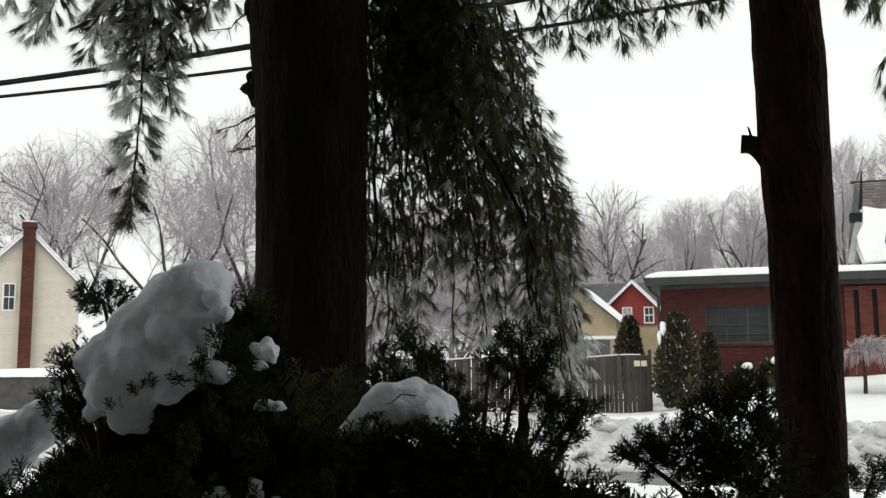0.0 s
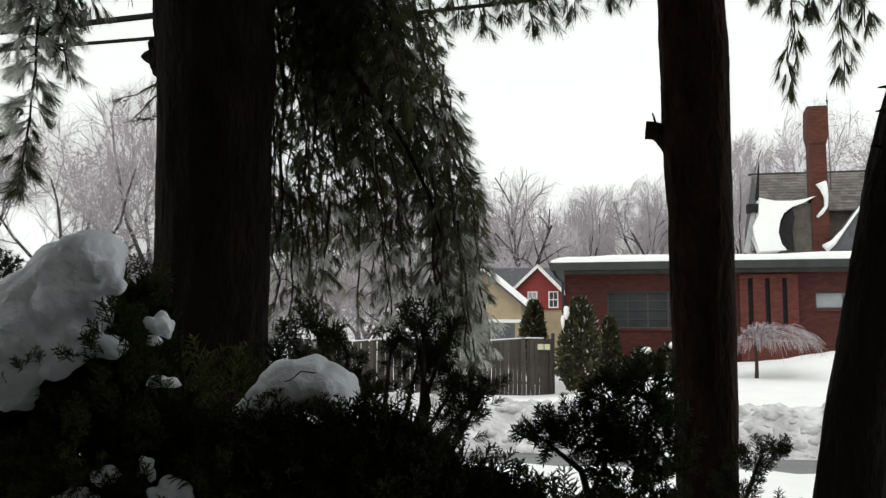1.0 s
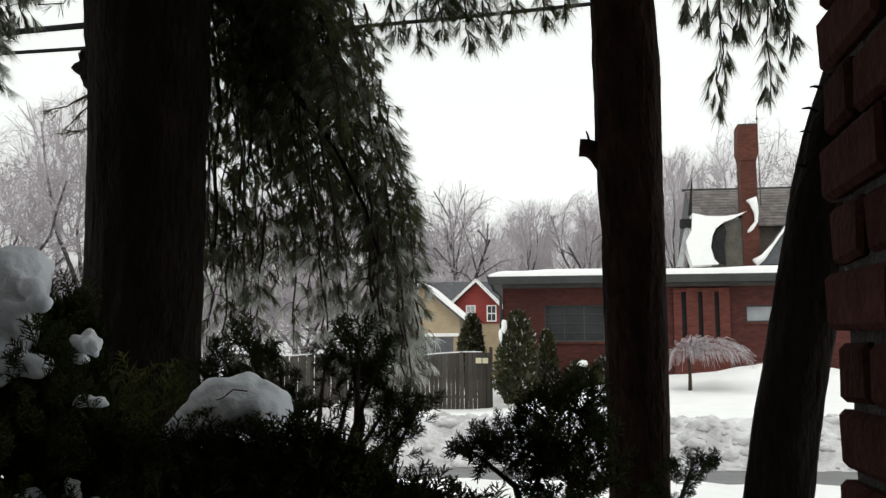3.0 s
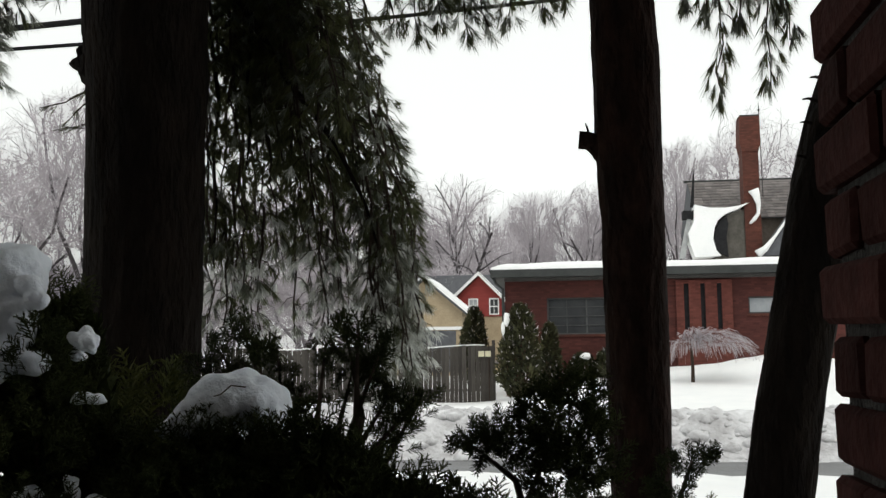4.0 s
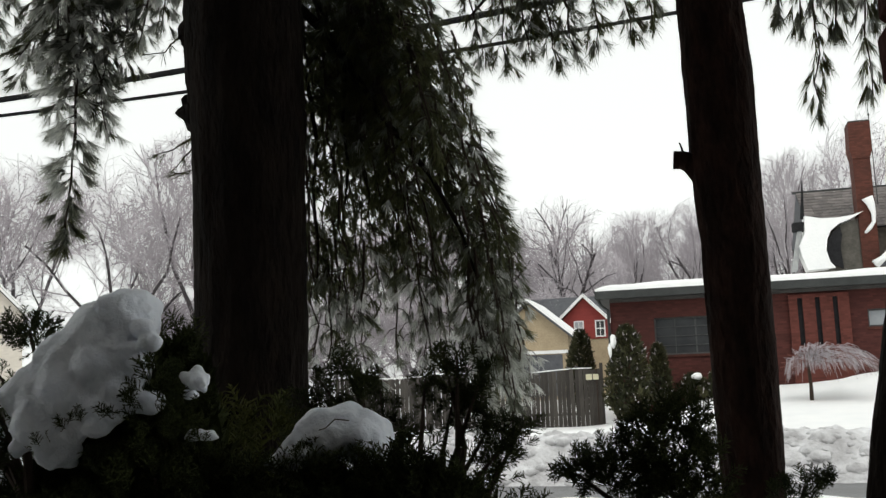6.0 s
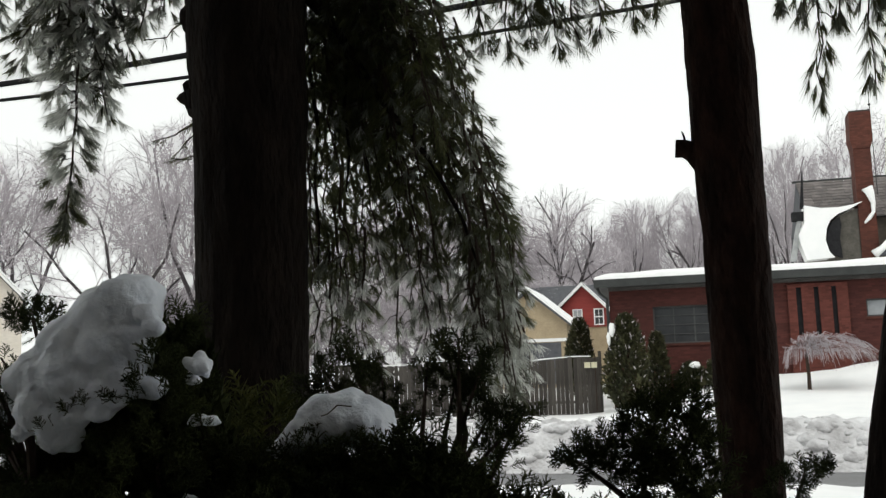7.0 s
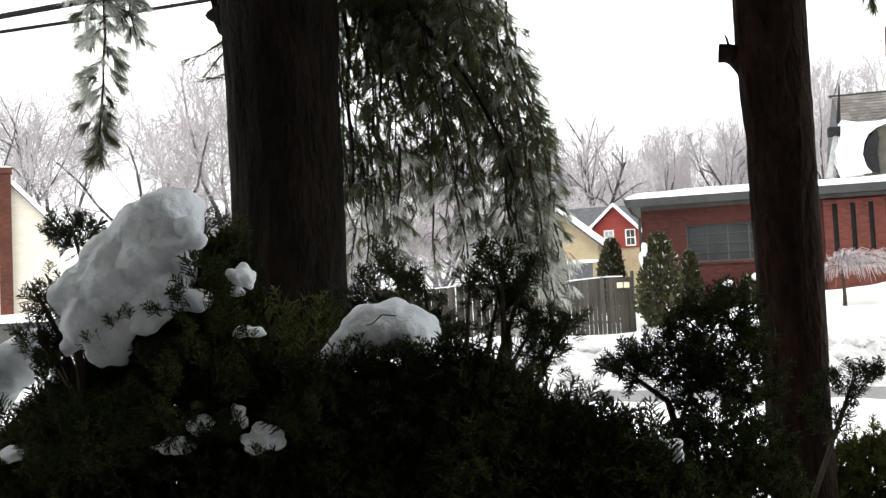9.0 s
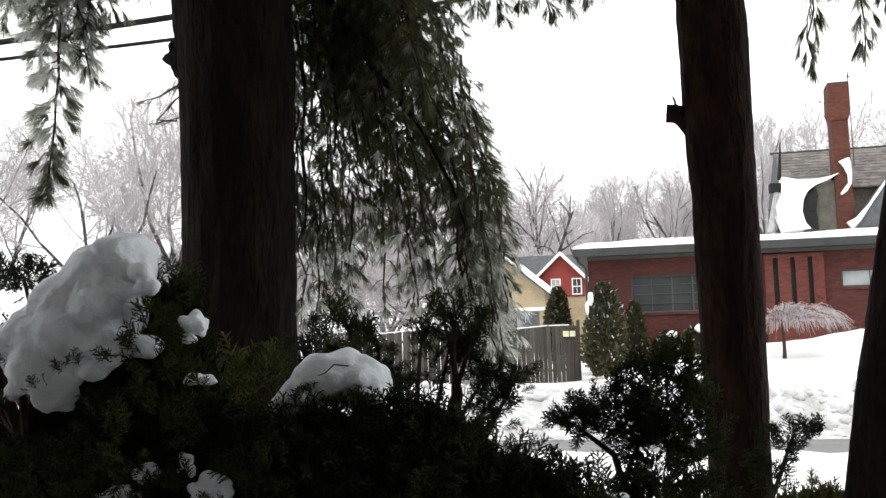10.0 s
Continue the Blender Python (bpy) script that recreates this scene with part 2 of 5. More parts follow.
def height(x, y):
    """The lie of the snow: lawn, near bank, road bed, ploughed bank, rising lawns behind."""
    n1 = noise.noise((x * 0.35, y * 0.35, 3))
    n2 = noise.noise((x * 1.5, y * 1.5, 7))
    n3 = noise.noise((x * 4.2, y * 4.2, 1))
    near = 0.10 + 0.22 * sstep(11.5, 13.6, y) * (1 - sstep(14.2, 14.9, y)) + 0.05 * n2
    if y < 15.0:
        return near - 0.16 * sstep(14.3, 15.0, y)
    left = 1 - sstep(-3.5, 3.0, x)
    lawn = 0.8 + 0.45 * sstep(20, 29, y) + 0.38 * sstep(28.6, 32, y) + 0.05 * n1
    lawn_l = 0.85 - 0.30 * sstep(21, 29, y) + 0.04 * n1 + 0.45 * sstep(33, 60, y)
    z = lawn * (1 - left) + lawn_l * left
    mound = math.exp(-((x - 6.6) / 2.6) ** 2 - ((y - 30.3) / 1.5) ** 2)
    z += 0.5 * mound * (1 + 0.35 * n2)
    if y > 40:
        z += min(0.6, (y - 40) * 0.006)
    k = sstep(18.5, 19.9, y)
    crest = math.exp(-((y - 20.0) / 0.9) ** 2)
    bank = z * k - 0.06 * (1 - k)
    rough = sstep(18.4, 18.9, y) * (1 - sstep(20.6, 22.0, y))
    return bank + crest * (0.06 + 0.16 * n1 + 0.06 * n2) + rough * (0.10 * n2 + 0.07 * n3)


def axis(lo, hi, fine_lo, fine_hi, step, growth=1.25):
    mid = list(np.arange(fine_lo, fine_hi + 1e-6, step))
    a, s = fine_lo, step
    left = []
    while a > lo:
        s *= growth
        a -= s
        left.append(a)
    b, s = fine_hi, step
    right = []
    while b < hi:
        s *= growth
        b += s
        right.append(b)
    return left[::-1] + mid + right


def build_ground():
    xs = axis(-400, 400, -14, 16, 0.22)
    ys = axis(-12, 900, 11, 30, 0.2)
    g = Geo()
    v = [(x, y, height(x, y)) for y in ys for x in xs]
    nx = len(xs)
    f = [(j * nx + i, j * nx + i + 1, (j + 1) * nx + i + 1, (j + 1) * nx + i) for j in range(len(ys) - 1) for i in range(nx - 1)]
    g.add(v, f)
    for i, q in enumerate(g.f):
        y = g.v[q[0]][1]
        g.m[i] = 1 if 18.2 < y < 20.3 + 0.5 * noise.noise((g.v[q[0]][0] * 0.8, y, 2)) else 0
    solo("ground", g, [M_SNOW, M_BANK], "snow-covered lawns with a ploughed roadside bank", "snow", kind="structure", smooth=True)
    r = Geo()
    rx = axis(-400, 400, -20, 20, 1.0)
    r.add([(x, y, 0.012 + 0.02 * (1 - ((y - 16.7) / 2.2) ** 2)) for y in (14.5, 15.6, 16.7, 17.8, 18.9) for x in rx],
          [(j * len(rx) + i, j * len(rx) + i + 1, (j + 1) * len(rx) + i + 1, (j + 1) * len(rx) + i) for j in range(4) for i in range(len(rx) - 1)])
    solo("road", r, M_ROAD, "wet grey asphalt road between snow banks", "road", kind="structure", smooth=True)


build_ground()


def build_bank_lumps():
    """Broken lumps that the plough left along the far kerb."""
    rng = random.Random(31)
    g = Geo()
    for i in range(900):
        x = rng.uniform(-15, 17)
        y = 18.75 + 1.7 * rng.random() ** 1.3
        r = 0.05 + 0.17 * rng.random() ** 2.2
        z = height(x, y) - 0.25 * r
        v, f = [], []
        for a in range(5):
            th = math.pi * (a + 0.15) / 4.3
            for k in range(7):
                ph = 2 * math.pi * (k + 0.5 * (a % 2)) / 7
                w = r * rng.uniform(0.75, 1.2)
                v.append((x + 1.25 * w * math.sin(th) * math.cos(ph), y + w * math.sin(th) * math.sin(ph), z + 0.8 * w * math.cos(th)))
        for a in range(4):
            for k in range(7):
                f.append((a * 7 + k, (a + 1) * 7 + k, (a + 1) * 7 + (k + 1) % 7, a * 7 + (k + 1) % 7))
        f.append(tuple(range(7)))
        g.add(v, f)
    solo("snow_lumps", g, M_BANK, "broken grey-white lumps of ploughed snow", "snow", kind="stuff", smooth=True)


build_bank_lumps()


# ---- unseen porch round the camera ----
def build_porch():
    # tall wall and ceiling out of view, added to hold sky light off the foreground
    g = Geo().box(-18, 18, -1.9, -1.7, -0.2, 10.5)
    solo("sky_block_wall", g, M_PLASTER, "unseen dark house wall added to block sky behind the porch", "wall", kind="structure")
    g = Geo().box(-4.2, 3.2, -1.7, 1.05, 3.0, 3.25)
    solo("ceiling", g, M_PLASTER, "unseen dark porch ceiling added to shade the foreground", "ceiling", kind="structure")
    g = Geo().box(-4.2, 3.2, -1.7, 1.05, 0.05, 0.4)
    solo("floor", g, M_PLASTER, "dark plain porch floor", "floor", kind="structure")


build_porch()


# ---- brick building with flat roof ----
def holed_wall(x0, x1, ya, yb, z0, z1, holes):
    """One wall mesh with openings through it."""
    xs = sorted({x0, x1, *[h[0] for h in holes], *[h[1] for h in holes]})
    zs = sorted({z0, z1, *[h[2] for h in holes], *[h[3] for h in holes]})
    nx = len(xs)
    g = Geo()
    v = [(x, y, z) for y in (ya, yb) for z in zs for x in xs]
    nv = nx * len(zs)

    def solid(i, k):
        if not (0 <= i < nx - 1 and 0 <= k < len(zs) - 1):
            return False
        xm, zm = (xs[i] + xs[i + 1]) / 2, (zs[k] + zs[k + 1]) / 2
        return not any(h[0] < xm < h[1] and h[2] < zm < h[3] for h in holes)

    f = []
    for k in range(len(zs) - 1):
        for i in range(nx - 1):
            if not solid(i, k):
                continue
            a, b, c, d = k * nx + i, k * nx + i + 1, (k + 1) * nx + i + 1, (k + 1) * nx + i
            f += [(a, b, c, d), (a + nv, d + nv, c + nv, b + nv)]
            for (p, q), (di, dk) in (((a, b), (0, -1)), ((b, c), (1, 0)), ((c, d), (0, 1)), ((d, a), (-1, 0))):
                if not solid(i + di, k + dk):
                    f.append((p, p + nv, q + nv, q))
    return g.add(v, f)



def build_brick_building():
    b = thing("brick_building", "low red brick building with snow on its flat roof", "building")
    x0, x1, y0, y1, zb, zt = -2.2, 22.0, 32.5, 44.0, 0.6, 4.78
    wins = [(-0.78, 2.55, 2.74, 3.98), (5.85, 7.6, 3.36, 3.92), (9.2, 11.0, 3.36, 3.92)]
    th = 0.3
    g = holed_wall(x0, x1, y0, y0 + th, zb, zt, wins)
    part("front_wall", g, M_BRICKF, b)
    part("side_wall", Geo().box(x0, x0 + th, y0 + th, y1, zb, zt), M_BRICKF, b)
    part("side_wall", Geo().box(x1 - th, x1, y0 + th, y1, zb, zt), M_BRICKF, b)
    part("back_wall", Geo().box(x0, x1, y1, y1 + th, zb, zt), M_BRICKF, b)
    # pier panel with three dark slots, proud of the wall
    g = Geo()
    px0, px1 = 3.5, 5.32
    slots = [(3.76, 3.92), (4.30, 4.45), (4.83, 4.98)]
    xs = px0
    for a, c in slots:
        g.box(xs, a, y0 - 0.12, y0, 1.4, 4.49)
        g.box(a, c, y0 - 0.12, y0, 1.4, 2.86)
        g.box(a, c, y0 - 0.12, y0, 4.38, 4.49)
        xs = c
    g.box(xs, px1, y0 - 0.12, y0, 1.4, 4.49)
    part("brick_panel", g, M_BRICKP, b, "lighter orange brick panel with three tall slots")
    for a, c in slots:
        part("slot_glass", Geo().box(a, c, y0 - 0.02, y0 - 0.004, 2.86, 4.38), M_WIRE, b)
    # steel windows
    for k, (wx0, wx1, wz0, wz1) in enumerate(wins):
        w = part("window", Geo().box(wx0, wx1, y0 + 0.16, y0 + 0.19, wz0, wz1), M_GLASS if k == 0 else M_GLASSL, b)
        fr = Geo()
        for a, c in ((wx0, wx0 + 0.05), (wx1 - 0.05, wx1)):
            fr.box(a, c, y0 + 0.1, y0 + 0.16, wz0, wz1)
        fr.box(wx0 + 0.05, wx1 - 0.05, y0 + 0.1, y0 + 0.16, wz0, wz0 + 0.05)
        fr.box(wx0 + 0.05, wx1 - 0.05, y0 + 0.1, y0 + 0.16, wz1 - 0.05, wz1)
        part("window_frame", fr, M_SASH, w)
        nm = 5 if k == 0 else 2
        for i in range(1, nm):
            x = wx0 + (wx1 - wx0) * i / nm
            wd = 0.05 if i in (2, 3) else 0.025
            part("mullion", Geo().box(x - wd / 2, x + wd / 2, y0 + 0.11, y0 + 0.16, wz0 + 0.05, wz1 - 0.05), M_SASH, w)
        if k == 0:
            for zz in (wz0 + 0.31, wz0 + 0.62, wz0 + 0.93):
                part("glazing_bar", Geo().box(wx0 + 0.05, wx1 - 0.05, y0 + 0.125, y0 + 0.155, zz - 0.012, zz + 0.012), M_SASH, w)
        part("window_sill", Geo().box(wx0 - 0.05, wx1 + 0.05, y0 - 0.05, y0 + 0.16, wz0 - 0.08, wz0 - 0.004), M_BRICKC, w)
    part("roof", Geo().box(-2.65, 22.4, 31.95, 44.5, 4.67, 4.93), M_FASCIA, b, "grey-green flat roof edge")
    # dark band on the wall top, put in for the shade under the eave
    part("soffit_shade_band", Geo().box(-2.2, 22.0, 32.33, 32.498, 4.56, 4.668), M_DARKROOF, b)
    s = Geo()
    nx, ny = 90, 10
    v = []
    for j in range(ny):
        for i in range(nx):
            x = -2.62 + 25.0 * i / (nx - 1)
            y = 31.97 + 12.4 * (j / (ny - 1)) ** 2
            e = min(1, (i + 0.2) / 2.0, (j + 0.35) / 1.5)
            v.append((x, y, 4.934 + (0.23 + 0.05 * noise.noise((x * 0.7, y * 0.7, 4)) + 0.02 * sstep(2, 8, x)) * math.sqrt(e)))
    f = [(j * nx + i, j * nx + i + 1, (j + 1) * nx + i + 1, (j + 1) * nx + i) for j in range(ny - 1) for i in range(nx - 1)]
    n0 = len(v)
    v += [(-2.62 + 25.0 * i / (nx - 1), 31.96, 4.931) for i in range(nx)]
    f += [(n0 + i, n0 + i + 1, i + 1, i) for i in range(nx - 1)]
    v += [(-2.63, 31.97 + 12.4 * (j / (ny - 1)) ** 2, 4.931) for j in range(ny)]
    f += [(n0 + nx + j, j * nx, (j + 1) * nx, n0 + nx + j + 1)[::-1] for j in range(ny - 1)]
    solo("roof_snow", Geo().add(v, f), M_SNOW, "thick even snow on the flat roof", "snow", smooth=True)
    d = Geo().tube([(-2.55, 32.2, 4.66), (-2.5, 32.3, 4.5), (-2.26, 32.42, 4.3), (-2.26, 32.42, 1.2)], [0.05] * 4, 8)
    part("downpipe", d, M_FASCIA, b, smooth=True)


build_brick_building()


# ---- tree trunks near the porch ----
def along(rows, z):
    """Value at height z from rows of (height, value, ...), run together smoothly."""
    if z <= rows[0][0]:
        return rows[0][1:]
    for lo, hi in zip(rows, rows[1:]):
        if z <= hi[0]:
            k = (z - lo[0]) / (hi[0] - lo[0])
            return [p + (q - p) * k for p, q in zip(lo[1:], hi[1:])]
    return rows[-1][1:]


def trunk(rows, y, seed, rings=60, sides=40, rough=1.0):
    """A trunk of plated bark as one displaced tube; rows of (height, middle, radius)."""
    g = Geo()
    v, f = [], []
    z0, z1 = rows[0][0], rows[-1][0]
    for i in range(rings + 1):
        z = z0 + (z1 - z0) * i / rings
        cx, r = along(rows, z)
        for k in range(sides):
            a = 2 * math.pi * k / sides
            ca, sa = math.cos(a), math.sin(a)
            furrow = 1 - abs(noise.noise((ca * 5.5, sa * 5.5, z * 1.1 + seed))) * 3
            plate = noise.cell((ca * 6 + 9, sa * 6 + 9, z * 5 + seed + 0.3 * noise.noise((ca * 4, sa * 4, z * 2))))
            ridge = -0.030 * max(0, furrow) + 0.022 * plate
            fine = 0.022 * noise.noise((ca * 3, sa * 3, z * 3 + seed)) + 0.016 * noise.noise((ca * 15, sa * 15, z * 9 + seed))
            fine += 0.03 * max(0, noise.noise((ca * 5, sa * 5, z * 14 + seed)))
            rr = r * (1 + rough * (ridge + fine))
            v.append((cx + rr * ca, y + rr * sa, z))
    for i in range(rings):
        for k in range(sides):
            k2 = (k + 1) % sides
            f.append((i * sides + k, i * sides + k2, (i + 1) * sides + k2, (i + 1) * sides + k))
    return g.add(v, f)


def build_trunks():
    tr = thing("pine_tree", "large dark pine with thick bark trunk behind snowy shrubs", "tree")
    TREES.append(tr)
    g = trunk([(0.0, -2.15, 0.345), (0.8, -2.155, 0.315), (2.1, -2.158, 0.307), (2.8, -2.158, 0.308), (3.2, -2.165, 0.312), (3.5, -2.165, 0.320), (3.7, -2.178, 0.325), (4.0, -2.19, 0.338),
               (5.0, -2.2, 0.335), (11.0, -2.25, 0.25)], 4.75, 3, rings=240, sides=60, rough=0.8)
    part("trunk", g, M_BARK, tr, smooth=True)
    tr2 = thing("pine_tree", "slender dark pine trunk with a sawn branch stub", "tree")
    TREES.append(tr2)
    g = trunk([(0.0, 0.40, 0.15), (1.4, 0.402, 0.142), (1.87, 0.402, 0.147), (2.66, 0.401, 0.152), (2.86, 0.392, 0.160), (3.1, 0.389, 0.163), (3.48, 0.388, 0.164), (3.76, 0.376, 0.158),
               (5.0, 0.36, 0.15), (10.0, 0.34, 0.13)], 4.62, 11, rings=280, sides=48)
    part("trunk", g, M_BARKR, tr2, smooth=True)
    g = Geo().tube([(0.32, 4.62, 2.96), (0.27, 4.61, 3.01), (0.225, 4.6, 3.045), (0.19, 4.59, 3.058), (0.15, 4.59, 3.062)], [0.085, 0.066, 0.052, 0.046, 0.046], 14, wob=0.2)
    part("branch_stub", g, M_BARKR, tr2)
    part("twig_stub", Geo().tube([(0.2, 4.59, 3.09), (0.19, 4.59, 3.13), (0.184, 4.59, 3.145)], [0.007, 0.005, 0.003], 5), M_BARK, tr2)
    tr3 = thing("pine_tree", "dark leaning tree trunk beside the porch corner", "tree")
    TREES.append(tr3)
    g = trunk([(-0.2, 0.66, 0.16), (1.36, 0.95, 0.146), (1.8, 1.025, 0.143), (2.27, 1.12, 0.143), (2.77, 1.222, 0.144), (3.02, 1.285, 0.144), (3.27, 1.37, 0.144), (3.6, 1.5, 0.142), (8.2, 3.3, 0.12)], 4.3, 23,
              rings=260, sides=40, rough=1.3)
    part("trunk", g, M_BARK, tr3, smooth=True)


TREES = []
build_trunks()
for tx, tz, tl in ((1.17, 3.10, 0.07), (1.15, 3.0, 0.06), (1.12, 2.85, 0.06), (1.2, 3.2, 0.06)):
    part("twig_stub", Geo().tube([(tx + 0.06, 4.25, tz), (tx - tl * 0.3, 4.22, tz + tl * 0.35), (tx - tl * 0.7, 4.22, tz + tl * 0.3)], [0.009, 0.007, 0.003], 6), M_BARK, TREES[2])


# ---- houses behind ----
def sash_window(parent, x0, x1, y, z0, z1, fw=0.07, glass=None):
    w = part("window", Geo().box(x0, x1, y - 0.03, y - 0.004, z0, z1), glass or M_GLASS, parent)
    fr = Geo()
    fr.box(x0 - fw, x0, y - 0.07, y, z0 - fw, z1 + fw)
    fr.box(x1, x1 + fw, y - 0.07, y, z0 - fw, z1 + fw)
    fr.box(x0, x1, y - 0.07, y, z1, z1 + fw)
    fr.box(x0, x1, y - 0.07, y, z0 - fw, z0)
    part("window_frame", fr, M_WHITE, w)
    zm = (z0 + z1) / 2
    part("sash_bar", Geo().box(x0, x1, y - 0.055, y - 0.032, zm - 0.03, zm + 0.03), M_WHITE, w)
    xm = (x0 + x1) / 2
    part("glazing_bar", Geo().box(xm - 0.015, xm + 0.015, y - 0.05, y - 0.033, z0, z1), M_WHITE, w)
    return w


def roof_slab(pk, ev, y0, y1, th):
    """One slope from the peak to the eave, as a slab."""
    (xa, za), (xb, zb) = pk, ev
    return Geo().prism([(xa, za), (xb, zb), (xb, zb - th), (xa, za - th)], y0, y1)


def build_red_house():
    h = thing("house", "red gabled house with white trim and tan lower storey", "house")
    y = 60.0
    part("gable_wall", Geo().prism([(-7.1, 4.55), (-4.35, 4.55), (-4.35, 5.72), (-5.8, 7.1), (-7.1, 5.9)], y, y + 5.5), M_REDSIDE, h, "red siding gable")
    part("lower_wall", Geo().box(-9.5, -2.2, y + 0.1, y + 9, 0.8, 4.546), M_TAN, h, "tan lower wall")
    for pk, ev in (((-5.8, 7.34), (-7.42, 5.82)), ((-5.8, 7.34), (-4.08, 5.58))):
        r = part("gable_roof", roof_slab(pk, ev, y - 0.35, y + 5.5, 0.12), M_SHINGLE, h)
        part("rake_board", roof_slab((pk[0], pk[1] - 0.02), (ev[0], ev[1] - 0.02), y - 0.42, y - 0.354, 0.18), M_WHITE, r, "white rake board")
        part("snow_strip", roof_slab((pk[0], pk[1] + 0.05), (ev[0], ev[1] + 0.05), y - 0.36, y + 3, 0.045), M_SNOW, r)
    sash_window(h, -5.08, -4.6, y, 4.72, 5.62)
    sash_window(h, -6.4, -5.92, y, 4.85, 5.62, glass=M_GLASSL)
    part("main_roof", Geo().prism_x([(61.5, 4.7), (66.5, 7.75), (71.5, 4.7)], -10.2, -1.4), M_SHINGLE, h, "dark shingled main roof")


def build_tan_garage():
    h = thing("garage", "tan gabled garage with a snow-edged roof", "garage")
    y = 52.0
    part("wall", Geo().prism([(-10.2, 1.0), (-5.95, 1.0), (-5.95, 4.5), (-8.05, 6.25), (-10.2, 4.5)], y, y + 6), M_TAN, h)
    part("garage_door", Geo().box(-9.4, -6.3, y - 0.05, y - 0.004, 1.2, 3.45), M_SHINGLE, h, "grey garage door")
    part("lintel", Geo().box(-10.1, -5.96, y - 0.08, y - 0.004, 3.5, 3.68), M_WHITE, h)
    for pk, ev in (((-8.05, 6.42), (-5.6, 4.36)), ((-8.05, 6.42), (-10.5, 4.36))):
        r = part("roof", roof_slab(pk, ev, y - 0.4, y + 6.3, 0.14), M_SHINGLE, h)
        part("roof_snow", roof_slab((pk[0], pk[1] + 0.16), (ev[0], ev[1] + 0.16), y - 0.42, y + 6.3, 0.155), M_SNOW, r)


def build_cream_house():
    h = thing("house", "cream-sided house with a tall red brick chimney", "house", (-35.7, 41.8, 0), rz=40.5)
    part("gable_wall", Geo().prism([(-2.8, 0.5), (2.6, 0.5), (2.6, 6.55), (-0.05, 9.35), (-2.8, 6.5)], 0, 9), M_CREAM, h)
    for pk, ev in (((-0.05, 9.6), (2.88, 6.5)), ((-0.05, 9.6), (-3.1, 6.4))):
        r = part("roof", roof_slab(pk, ev, -0.3, 9.3, 0.16), M_SHINGLE, h)
        part("rake_board", roof_slab((pk[0], pk[1] - 0.03), (ev[0], ev[1] - 0.03), -0.36, -0.304, 0.2), M_WHITE, r)
        part("roof_snow", roof_slab((pk[0], pk[1] + 0.1), (ev[0], ev[1] + 0.1), -0.34, 9.3, 0.095), M_SNOW, r)
    c = part("chimney", Geo().box(-0.33, 0.30, -0.55, -0.004, 0.5, 9.55), M_BRICKC, h, "red brick chimney stack")
    part("chimney_cap", Geo().box(-0.4, 0.37, -0.63, 0.1, 9.554, 9.85), M_BRICKC, c)
    part("chimney_snow", Geo().box(-0.36, 0.33, -0.6, 0.06, 9.854, 9.92), M_SNOW, c)
    sash_window(h, -1.12, -0.62, 0.0, 5.22, 6.55)
    sh = thing("shed", "low dark shed with snow on its roof", "shed")
    part("wall", Geo().box(-29.0, -23.6, 30.0, 33.0, 0.3, 1.78), M_DARKROOF, sh)
    g = Geo()
    nx = 26
    v = []
    for j, (yy, dz) in enumerate(((29.9, 0.0), (29.95, 0.16), (30.8, 0.26), (33.1, 0.3))):
        for i in range(nx):
            x = -29.2 + 5.8 * i / (nx - 1)
            v.append((x, yy, 1.784 + dz * (1 + 0.5 * noise.noise((x * 1.3, yy, 5)))))
    g.add(v, [(j * nx + i, j * nx + i + 1, (j + 1) * nx + i + 1, (j + 1) * nx + i) for j in range(3) for i in range(nx - 1)])
    part("roof_snow", g, M_SNOW, sh, smooth=True)


